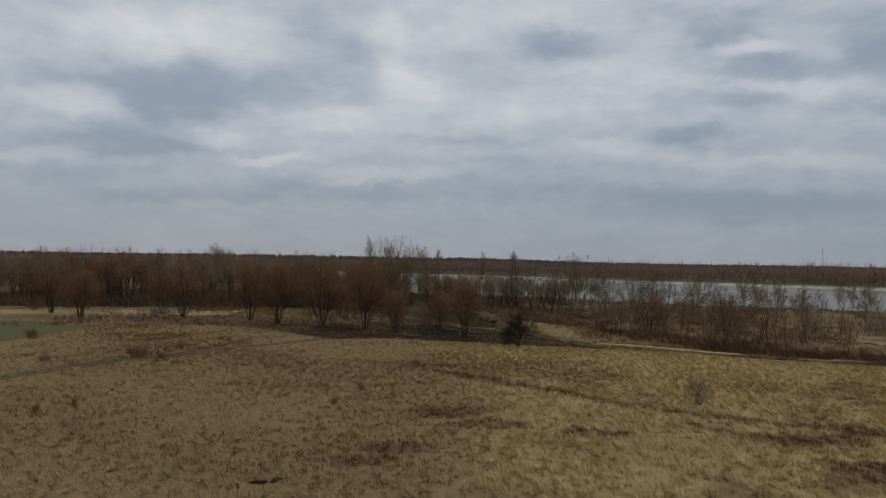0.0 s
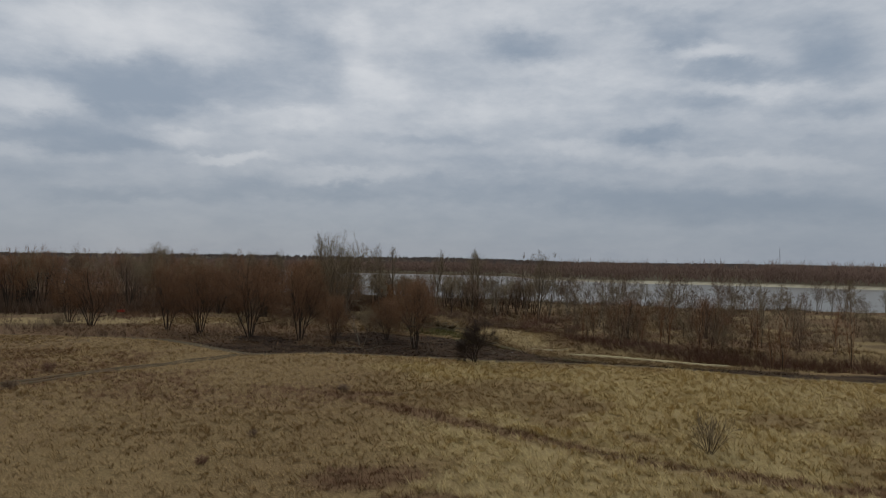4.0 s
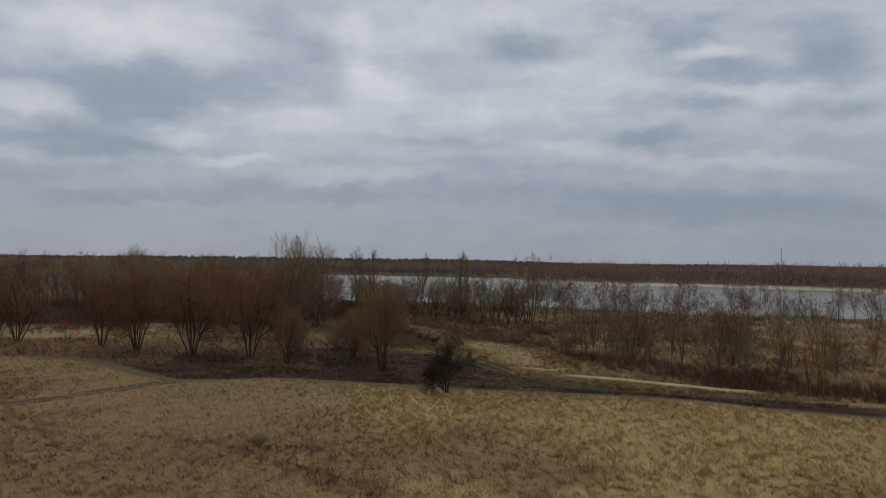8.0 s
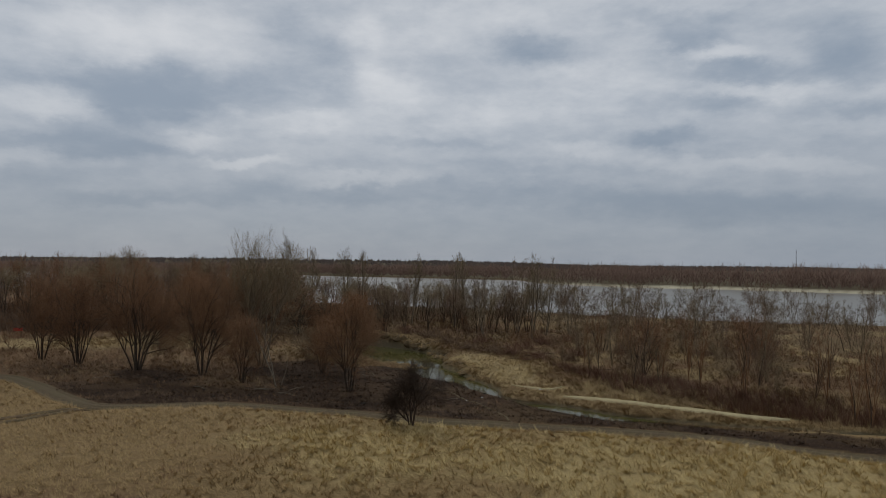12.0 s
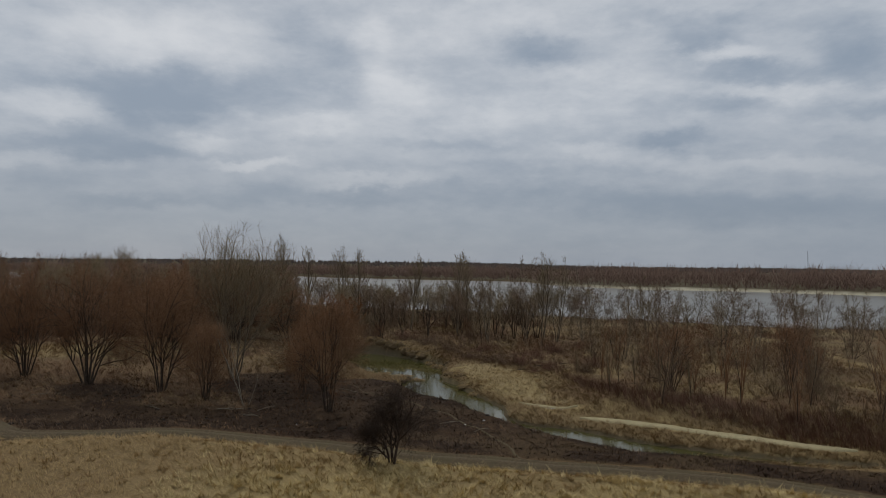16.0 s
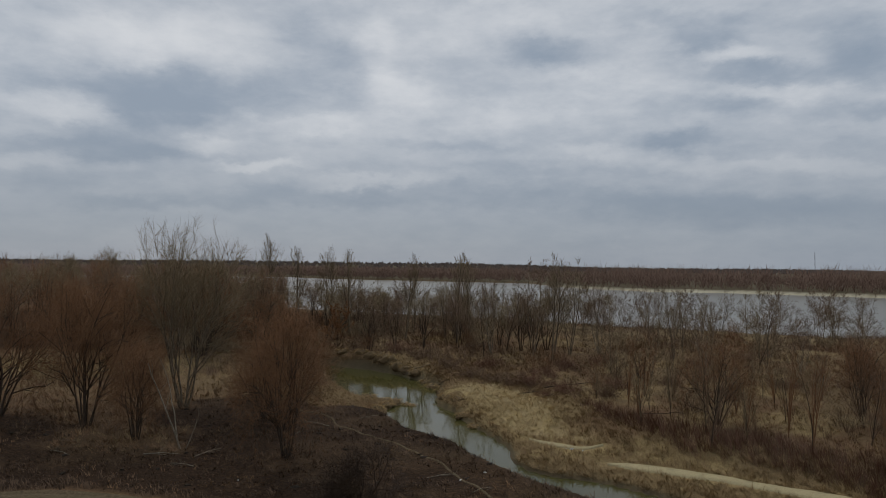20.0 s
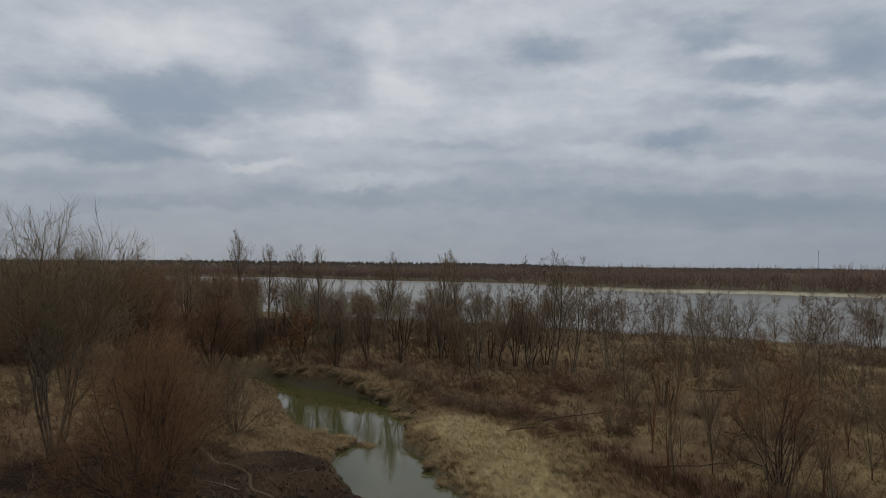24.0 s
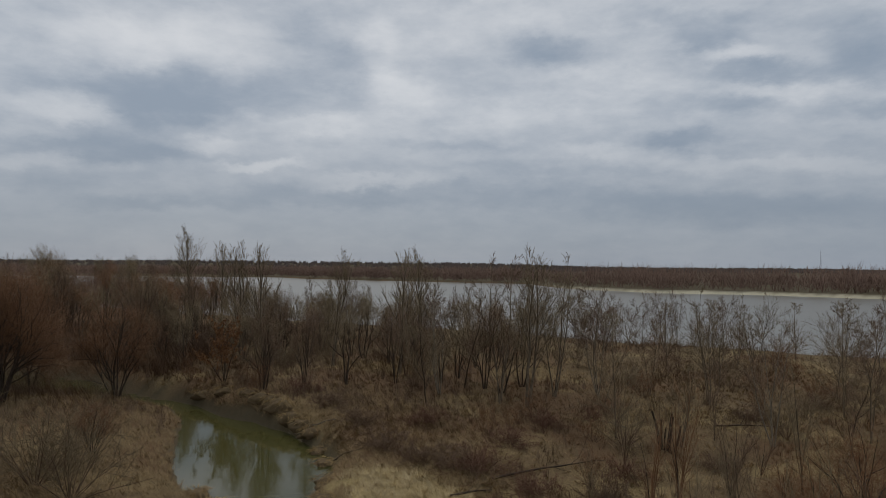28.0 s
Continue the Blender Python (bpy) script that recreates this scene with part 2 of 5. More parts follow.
def cover(x, y):
    """What grows or lies on the land: burnt, sand, green, pale grass, brown weeds, mud; each 0 to 1."""
    x, y = np.asarray(x, float), np.asarray(y, float)
    past = y - lerp(TRACK, x)
    d, flag = along(x, y, STREAM)
    w = bumps(x, y, 5, 51, 3)
    w2 = bumps(x, y, 18, 53, 3)
    edge = np.interp(x, [-40, -33, -20, -15, -12, -8, -4.5, -0.5, 4, 6.5, 9, 18, 30, 48], [112, 118.5, 117.5, 120, 127, 129.3, 129.3, 126.6, 126.4, 123, 120, 107, 99.5, 89])
    burnt = step(past, 0.8, 2.2) * step(edge - y + 4 * (w - 0.5), -0.6, 1.2) * (0.82 + 0.18 * step(w, 0.36, 0.52))
    burnt = burnt * (1 - 0.75 * step(-4 - x, 0, 4) * step(y, 108, 112) * (1 - step(y, 121, 125)) * (1 - step(w, 0.44, 0.6)))
    burnt = burnt * np.where(flag < 0, 1, 1 - step(d, -1, 0.3)) * step(x, -36, -28)
    far = lerp(FAR_SHORE, x)
    sand = step(y - far, -30, -22) * (1 - step(y - far, 2, 12)) * step(x, 95, 110)
    beach = np.abs(y - lerp(NEAR_SHORE, x))
    sand = np.maximum(sand, 0.5 * (1 - step(beach, 2, 7)))
    green = step(-58 - 0.1 * (100 - y) - x, 0, 1.5) * step(y, 84, 88) * (1 - step(y - 0.4 * (-60 - x), 107, 109))
    band = (1 - step(np.abs(past + 9 - 4 * w), 5, 9)) * step(x, -14, -2)
    pale = np.clip(step(w2, 0.42, 0.6) * 0.55 * (0.25 + 0.75 * step(x, -8, 6)) + band * 0.4 + 0.75 * step(x + 0.3 * (60 - y), -4, 16) * step(w, 0.3, 0.5), 0, 1)
    pale = np.where(past > 0.5, step(w, 0.5, 0.66) * 0.4 + 0.95 * (flag > 0) * (1 - step(d, 6, 10)) * step(140 - y, 0, 6) * (0.3 + 0.7 * step(y, 110, 116)), pale)
    clear = (1 - step(np.abs(y - 146 - 0.1 * x), 4, 10)) * (1 - step(x, -26, -16))
    pale = np.maximum(pale, 0.6 * clear)
    old, _ = along(x, y, OLD_TRACK)
    brown = (1 - step(old + 1.8 * (w - 0.5), -0.7, 1.2)) * 0.75
    for px, py, rx, ry in ((6.7, 48.3, 3.4, 1.0), (20, 47.2, 5.2, 2.0), (0.4, 49.8, 3.6, 1.6), (-2.6, 53.4, 3.0, 1.9), (23, 41, 5, 2), (-4, 74, 3, 1), (-6.4, 44.4, 2.8, 1.2), (-8.2, 42, 2.4, 1.0), (-37, 77, 3, 1)):
        brown = np.maximum(brown, (1.0 if ry < 1.5 else 0.9) * (1 - step(np.hypot((x - px) / rx, (y - py) / ry) + 0.9 * (w - 0.5), 0.5, 1.25)))
    brown = np.maximum(brown, 0.14 * step(bumps(x, y, 13, 57, 3), 0.5, 0.74) * (past < 0))
    brown = np.maximum(brown, 0.42 * step(2 - x, 0, 10) * step(y, 58, 74) * (1 - step(past, -6, -2)) * (0.55 + 0.45 * step(bumps(x, y, 8, 59, 3), 0.36, 0.58)))
    brown = np.where(past > 1, 0.85 * step(bumps(x, y, 7, 61, 3) - 0.12 * step(x, 10, 18), 0.4, 0.58) * (1 - clear), brown)
    brown = brown * (1 - 0.8 * (flag > 0) * (1 - step(d, 6, 10)) * step(140 - y, 0, 6) * (past > 1))
    under = (past > 1) * step(9 - x, 0, 6) * (1 - step(y, 124, 136)) * (0.65 + 0.35 * step(w, 0.4, 0.55))
    brown = np.maximum(brown, under)
    brown = np.maximum(brown, 0.95 * step(y - 152 - 0.12 * (x + 60) - 5 * w, 0, 5) * step(-14 - x, 0, 5))
    burnt = np.maximum(burnt, 0.6 * under * step(x, -46, -32) * (1 - step(y, 118, 128)) * step(past, 1, 3))
    brown = np.where(y > far - 12, 1.0, brown)
    pale = pale * (1 - brown) * (1 - green)
    brown = brown * (1 - green)
    bar_grass = on_bar(x, y) * (flag > 0)
    pale, brown = np.maximum(pale, 0.9 * bar_grass), brown * (1 - 0.85 * bar_grass)
    mud = np.maximum(1 - step(d, 0.4, 1.6), step(y - far, -4, 2))
    return burnt, sand, green, pale, brown, mud


# ------------------------------------------------------------------ materials
def material(name, rough=0.85, spec=0.25):
    m = bpy.data.materials.new(name)
    m.use_nodes = True
    n = Net(m.node_tree)
    b = n.node("ShaderNodeBsdfPrincipled")
    b.inputs["Roughness"].default_value, b.inputs["Specular IOR Level"].default_value = rough, spec
    n.links.new(b.outputs[0], n.node("ShaderNodeOutputMaterial").inputs[0])
    return m, n, b


def place(n):
    return n.node("ShaderNodeNewGeometry").outputs["Position"]


def relief(n, b, h, strength, distance):
    k = n.node("ShaderNodeBump")
    k.inputs["Strength"].default_value, k.inputs["Distance"].default_value = strength, distance
    n.links.new(h, k.inputs["Height"])
    n.links.new(k.outputs[0], b.inputs["Normal"])


def ground_material():
    m, n, b = material("dry_meadow_soil", 0.95, 0.1)
    p = place(n)
    a1 = n.node("ShaderNodeVertexColor", layer_name="cover_a")
    a2 = n.node("ShaderNodeVertexColor", layer_name="cover_b")
    s1, s2 = n.node("ShaderNodeSeparateColor"), n.node("ShaderNodeSeparateColor")
    n.links.new(a1.outputs[0], s1.inputs[0]), n.links.new(a2.outputs[0], s2.inputs[0])
    # Besides relief, this noise paints tuft shadows and lit ridges into the colour.
    wisp_shade = n.noise(n.stretch(p, (1.0, 1.5, 1.0), (0, 0, 0.5)), 4.2, 6, 0.75, 0.2)
    patch = n.noise(p, 0.22, 5, 0.6, 0.5)
    grit = n.noise(p, 9.0, 4, 0.7)
    base = n.mix(n.ramp(wisp_shade, 0.3, 0.7), (0.13, 0.088, 0.04), (0.345, 0.242, 0.11))
    base = n.mix(n.ramp(patch, 0.35, 0.65), base, n.mix(0.5, base, (0.275, 0.178, 0.088)))
    lowland = n.node("ShaderNodeSeparateXYZ")
    n.links.new(p, lowland.inputs[0])
    base = n.mix(n.ramp(lowland.outputs[1], 98.0, 112.0), base, n.mix(n.ramp(wisp_shade, 0.3, 0.7), (0.12, 0.08, 0.044), (0.25, 0.175, 0.092)))
    base = n.mix(s2.outputs[0], base, n.mix(n.ramp(wisp_shade, 0.25, 0.75), (0.31, 0.232, 0.107), (0.57, 0.437, 0.208)))
    weedy = n.mix(n.ramp(lowland.outputs[1], 90.0, 98.0), (0.24, 0.148, 0.08), (0.18, 0.11, 0.06))
    base = n.mix(s2.outputs[1], base, n.mix(n.ramp(wisp_shade, 0.3, 0.75), n.mix(0.35, weedy, (0.1, 0.06, 0.033)), n.mix(0.3, weedy, (0.36, 0.235, 0.13))))
    base = n.mix(s1.outputs[2], base, n.mix(grit, (0.085, 0.08, 0.03), (0.145, 0.13, 0.055)))
    ash = n.mix(n.ramp(n.math("ADD", n.math("MULTIPLY", wisp_shade, 0.6), n.math("MULTIPLY", grit, 0.4)), 0.42, 0.68), (0.02, 0.0115, 0.007), (0.1, 0.056, 0.028))
    base = n.mix(s1.outputs[0], base, ash)
    base = n.mix(s2.outputs[2], base, n.mix(grit, (0.06, 0.048, 0.03), (0.15, 0.12, 0.07)))
    base = n.mix(s1.outputs[1], base, n.mix(grit, (0.42, 0.38, 0.26), (0.6, 0.55, 0.42)))
    n.links.new(base, b.inputs["Base Color"])
    relief(n, b, n.math("ADD", wisp_shade, n.math("MULTIPLY", grit, 0.4)), 0.7, 0.25)
    return m


def plant_material(name, dark, bright, by_object=0.35, grain=6.0, patchy=0.25):
    """Twigs, bark and dry leaves: varies from piece to piece and along the surface."""
    m, n, b = material(name, 0.9, 0.15)
    rnd = n.node("ShaderNodeNewGeometry").outputs["Random Per Island"]
    own = n.node("ShaderNodeObjectInfo").outputs["Random"]
    f = n.math("ADD", n.math("MULTIPLY", rnd, 1 - by_object), n.math("MULTIPLY", own, by_object))
    g = n.ramp(n.noise(place(n), grain, 3, 0.6), 0.3, 0.7)
    f = n.math("ADD", n.math("MULTIPLY", f, 1 - patchy), n.math("MULTIPLY", g, patchy))
    n.links.new(n.mix(f, dark, bright), b.inputs["Base Color"])
    return m


def bark_material(name, dark, bright):
    m, n, b = material(name, 0.92, 0.15)
    p = n.stretch(place(n), (1, 1, 0.25))
    g = n.noise(p, 9, 5, 0.65, 0.4)
    n.links.new(n.mix(n.ramp(g, 0.3, 0.7), dark, bright), b.inputs["Base Color"])
    relief(n, b, g, 0.6, 0.03)
    return m


def water_material(name, colour, ripple, rough):
    m, n, b = material(name, rough, 0.5)
    b.inputs["Base Color"].default_value = (*colour, 1)
    b.inputs["IOR"].default_value = 1.33
    p = n.stretch(place(n), (1.0, 2.2, 1.0))
    h = n.math("ADD", n.noise(p, 0.8, 4, 0.6), n.math("MULTIPLY", n.noise(p, 0.06, 2, 0.5), 1.5))
    relief(n, b, h, ripple, 0.05)
    return m


GROUND = ground_material()
WILLOW_TWIG = plant_material("willow_twigs", (0.13, 0.064, 0.032), (0.26, 0.142, 0.073))
WILLOW_BARK = bark_material("willow_bark", (0.036, 0.026, 0.019), (0.095, 0.07, 0.05))
GREY_TWIG = plant_material("poplar_twigs", (0.125, 0.093, 0.054), (0.26, 0.195, 0.115))
GREY_BARK = bark_material("poplar_bark", (0.075, 0.057, 0.039), (0.26, 0.2, 0.135))
PALE_BARK = bark_material("bleached_wood", (0.14, 0.112, 0.08), (0.31, 0.262, 0.195))
BRUSH_TWIG = plant_material("brush_twigs", (0.094, 0.06, 0.038), (0.205, 0.135, 0.087))
DARK_TWIG = plant_material("thorn_twigs", (0.03, 0.02, 0.014), (0.08, 0.055, 0.04))
BUSH_TWIG = plant_material("red_bush_twigs", (0.10, 0.052, 0.034), (0.22, 0.12, 0.077))
FAR_TWIG = plant_material("far_wood_twigs", (0.132, 0.084, 0.062), (0.25, 0.166, 0.126))
RIDGE_TWIG = plant_material("ridge_wood_twigs", (0.085, 0.068, 0.06), (0.125, 0.1, 0.088))
# Patchy tones of the meadow blades include painted shading of tussocks and gaps.
STRAW = plant_material("dry_grass_blades", (0.225, 0.152, 0.072), (0.53, 0.37, 0.176), 0.0, 4.5, 0.45)
STRAW_PALE = plant_material("pale_grass_blades", (0.36, 0.272, 0.128), (0.72, 0.557, 0.266), 0.0, 4.5, 0.45)
BAR_STRAW = plant_material("bleached_grass_blades", (0.33, 0.252, 0.135), (0.66, 0.515, 0.29), 0.0, 2.4, 0.6)
FLOOD_STRAW = plant_material("flood_plain_blades", (0.195, 0.132, 0.066), (0.41, 0.288, 0.148), 0.0, 0.9)
CHAR_STALK = plant_material("charred_stalks", (0.014, 0.01, 0.008), (0.085, 0.052, 0.03), 0.0, 1.2)
MEADOW_WEED = plant_material("meadow_weed_stalks", (0.125, 0.066, 0.036), (0.29, 0.165, 0.09), 0.0, 1.2, 0.4)
STRAW_RED = plant_material("brown_weed_stalks", (0.165, 0.094, 0.05), (0.30, 0.184, 0.1), 0.0, 0.8)
STREAM_WATER = water_material("stream_water", (0.072, 0.068, 0.023), 0.08, 0.03)
RIVER_WATER = water_material("river_water", (0.15, 0.136, 0.106), 0.6, 0.3)


def track_material(name, dark, bright):
    m, n, b = material(name, 0.95, 0.12)
    p = place(n)
    g, w = n.noise(p, 7, 5, 0.7), n.noise(p, 0.7, 4, 0.6)
    c = n.mix(n.ramp(g, 0.3, 0.7), dark, bright)
    c = n.mix(n.ramp(w, 0.45, 0.65), c, n.mix(0.6, c, (0.11, 0.09, 0.048)))
    n.links.new(c, b.inputs["Base Color"])
    relief(n, b, g, 0.6, 0.06)
    return m


def sand_material():
    m, n, b = material("pale_sand", 0.95, 0.15)
    p = place(n)
    g, w = n.noise(p, 12, 4, 0.7), n.noise(p, 1.1, 4, 0.6)
    c = n.mix(n.ramp(g, 0.3, 0.7), (0.33, 0.27, 0.145), (0.47, 0.40, 0.235))
    c = n.mix(n.ramp(w, 0.5, 0.75), c, (0.30, 0.26, 0.15))
    n.links.new(c, b.inputs["Base Color"])
    relief(n, b, g, 0.5, 0.05)
    return m


DIRT = track_material("packed_dirt", (0.065, 0.048, 0.028), (0.15, 0.112, 0.066))
TRODDEN = track_material("trodden_soil", (0.07, 0.047, 0.026), (0.145, 0.099, 0.055))
SAND = sand_material()


# ------------------------------------------------------------------ meshes
def raw_mesh(name, verts, faces, mat, smooth=False):
    """A mesh from arrays; faces: an (n, 3) or (n, 4) array, or a list of such."""
    me = bpy.data.meshes.new(name)
    groups = faces if isinstance(faces, list) else [faces]
    verts = np.asarray(verts, np.float32)
    me.vertices.add(len(verts))
    me.vertices.foreach_set("co", verts.ravel())
    loops = np.concatenate([g.ravel() for g in groups]).astype(np.int32)
    sizes = np.concatenate([np.full(len(g), g.shape[1], np.int32) for g in groups])
    me.loops.add(len(loops))
    me.loops.foreach_set("vertex_index", loops)
    me.polygons.add(len(sizes))
    me.polygons.foreach_set("loop_start", np.concatenate(([0], np.cumsum(sizes)[:-1])).astype(np.int32))
    if smooth:
        me.polygons.foreach_set("use_smooth", np.ones(len(sizes), bool))
    me.materials.append(mat)
    me.update(calc_edges=True)
    return me


def part(name, data, parent, label=""):
    """Links a mesh under a thing or under a part."""
    ob = new(name, data)
    ob.parent = parent
    if label:
        tagged(ob, label)
    return ob


def tubes(paths, radii, sides):
    """Tapered tubes round paths (n, k, 3) with radii (n, k): verts and quads."""
    n, k, _ = paths.shape
    run = np.gradient(paths, axis=1)
    run /= np.linalg.norm(run, axis=2, keepdims=True) + 1e-9
    ref = np.where(np.abs(run[..., 2:3]) > 0.9, np.array([1.0, 0.1, 0]), np.array([0, 0, 1.0]))
    u = np.cross(run, ref)
    u /= np.linalg.norm(u, axis=2, keepdims=True) + 1e-9
    v = np.cross(run, u)
    ang = np.arange(sides) * 2 * np.pi / sides
    ring = u[:, :, None] * np.cos(ang)[None, None, :, None] + v[:, :, None] * np.sin(ang)[None, None, :, None]
    verts = (paths[:, :, None] + ring * radii[:, :, None, None]).reshape(-1, 3)
    i = np.arange(n)[:, None, None] * k * sides + np.arange(k - 1)[None, :, None] * sides
    j, j2 = np.arange(sides)[None, None], (np.arange(sides)[None, None] + 1) % sides
    quads = np.stack([i + j, i + j2, i + sides + j2, i + sides + j], -1).reshape(-1, 4)
    return verts, quads


def spikes(paths, radii):
    """Three-sided points from the first to the last place of each path: verts and triangles."""
    v, _ = tubes(paths[:, [0, -1]], radii[:, [0, -1]], 3)
    n = len(paths)
    v = v.reshape(n, 6, 3)
    v = np.concatenate([v[:, :3], paths[:, -1:]], 1).reshape(-1, 3)
    k = np.arange(n)[:, None] * 4
    return v, np.concatenate([k + np.array([[0, 1, 3]]), k + np.array([[1, 2, 3]]), k + np.array([[2, 0, 3]])])


def joined(pieces):
    """One set of verts, and its faces by their number of corners."""
    vs, fs, off = [], {}, 0
    for v, f in pieces:
        vs.append(v)
        for g in f if isinstance(f, list) else [f]:
            fs.setdefault(g.shape[1], []).append(g + off)
        off += len(v)
    return np.concatenate(vs), [np.concatenate(g) for g in fs.values()]


def shoots(rng, src, way, length, k, rise, wild):
    """Paths of k points that set out from src along way, bend by rise towards the sky and wander."""
    n = len(src)
    pts, p, d = [src], src.copy(), way / (np.linalg.norm(way, axis=1, keepdims=True) + 1e-9)
    for _ in range(k - 1):
        d = d + rng.normal(0, wild, (n, 3)) + np.array([0, 0, rise])
        d /= np.linalg.norm(d, axis=1, keepdims=True)
        p = p + d * (length / (k - 1))[:, None]
        pts.append(p)
    return np.stack(pts, 1)


def offspring(rng, paths, rads, each, span, spread, scale, k, rise, wild, thin, fall=0.6, tip=0.35):
    """Side shoots of every path: each of them, from the stretch span, leaning off by spread radians."""
    n, kk, _ = paths.shape
    own = np.repeat(np.arange(n), each)
    s = rng.uniform(span[0], span[1], len(own))
    pos = s * (kk - 1)
    i = np.minimum(pos.astype(int), kk - 2)
    f = (pos - i)[:, None]
    a, b = paths[own, i], paths[own, i + 1]
    src, run = a + (b - a) * f, b - a
    seg = np.linalg.norm(run, axis=1, keepdims=True)
    run = run / (seg + 1e-9)
    off = rng.normal(0, 1, (len(own), 3))
    off -= run * (off * run).sum(1, keepdims=True)
    off /= np.linalg.norm(off, axis=1, keepdims=True) + 1e-9
    lean = spread * rng.uniform(0.6, 1.4, (len(own), 1))
    way2 = run * np.cos(lean) + off * np.sin(lean)
    full = seg[:, 0] * (kk - 1)
    length = full * scale * (1.15 - fall * s) * rng.uniform(0.7, 1.25, len(own))
    got = shoots(rng, src, way2, length, k, rise, wild)
    r0 = (rads[own, i] * (1 - f[:, 0]) + rads[own, i + 1] * f[:, 0]) * thin
    rr = r0[:, None] * np.linspace(1, tip, k)[None]
    return got, rr


def bare_tree(seed, tall, stems, fan, girth, levels, stem_k=7, lean=0.0, stem_rise=0.1, stem_wild=0.06, low=0.012, bole=0.0, lone_stem=False):
    """Meshes of a leafless tree: (trunk verts, quads), (crown verts, quads). levels: side shoots, from limbs to twigs."""
    rng = np.random.default_rng(seed)
    az = np.arange(stems) * 2.4 + rng.uniform(0, 1, stems)
    tilt = fan * np.sqrt((np.arange(stems) + 0.5) / stems) if stems > 1 else np.array([lean])
    way0 = np.stack([np.cos(az) * np.sin(tilt), np.sin(az) * np.sin(tilt), np.cos(tilt)], 1)
    src = np.stack([np.cos(az) * girth * 0.6, np.sin(az) * girth * 0.6, np.full(stems, -0.25)], 1) * (1 if stems > 1 else [0, 0, 1])
    length = tall * rng.uniform(0.84, 1.0, stems) / np.maximum(np.cos(tilt), 0.6) ** 0.5
    length[0] = tall
    src[:, 2] += bole
    paths = shoots(rng, src, way0, length * 0.96, stem_k, stem_rise, stem_wild)
    rads = girth * rng.uniform(0.7, 1.1, (stems, 1)) * np.linspace(1, 0.06, stem_k)[None] ** 0.9
    rads[:, 0] *= 1.25
    wood, limbs, twigs = [tubes(paths, np.maximum(rads, low), 6)], [], []
    if bole:
        wood.append(tubes(np.array([[[0, 0, -0.3], [0.02, 0, bole * 0.4], [0.04, 0.02, bole]]]), np.array([[2.4, 2.0, 2.2]]) * girth, 8))
    for i, lv in enumerate(levels):
        paths, rads = offspring(rng, paths, rads, **lv)
        rads = np.maximum(rads, low * (0.8 if i else 1))
        (limbs if i < len(levels) - 2 else twigs).append(spikes(paths, rads * 1.15) if paths.shape[1] == 2 else tubes(paths, rads, 4 if i == 0 else 3))
    wood, twigs = joined(wood if lone_stem else wood + limbs), joined(limbs + twigs if lone_stem else twigs)
    fit = tall / np.percentile(twigs[0][:, 2], 99.0)
    return [(v * fit, f) for v, f in (wood, twigs)]


def lv(each, span, spread, scale, k, rise, wild, thin, fall=0.6):
    return dict(each=each, span=span, spread=spread, scale=scale, k=k, rise=rise, wild=wild, thin=thin, fall=fall)


def forks(rng, paths, rads, each, span, spread, ratio, k, rise, wild, thin):
    """Branches of every path: a leader from its tip, the others from the stretch span."""
    n, kk, _ = paths.shape
    own = np.repeat(np.arange(n), each)
    s = rng.uniform(span[0], span[1], len(own))
    s[::each] = 1.0
    pos = s * (kk - 1)
    i = np.minimum(pos.astype(int), kk - 2)
    f = (pos - i)[:, None]
    a, b = paths[own, i], paths[own, i + 1]
    src, run = a + (b - a) * f, b - a
    seg = np.linalg.norm(run, axis=1, keepdims=True)
    run = run / (seg + 1e-9)
    off = rng.normal(0, 1, (len(own), 3))
    off -= run * (off * run).sum(1, keepdims=True)
    off /= np.linalg.norm(off, axis=1, keepdims=True) + 1e-9
    lean = spread * rng.uniform(0.6, 1.4, (len(own), 1))
    lean[::each] *= 0.4
    length = seg[:, 0] * (kk - 1) * ratio * (1.3 - 0.4 * s) * rng.uniform(0.75, 1.2, len(own))
    got = shoots(rng, src, run * np.cos(lean) + off * np.sin(lean), length, k, rise, wild)
    r0 = (rads[own, i] * (1 - f[:, 0]) + rads[own, i + 1] * f[:, 0]) * thin
    r0[::each] *= 1.15
    return got, r0[:, None] * np.linspace(1, 0.72, k)[None]


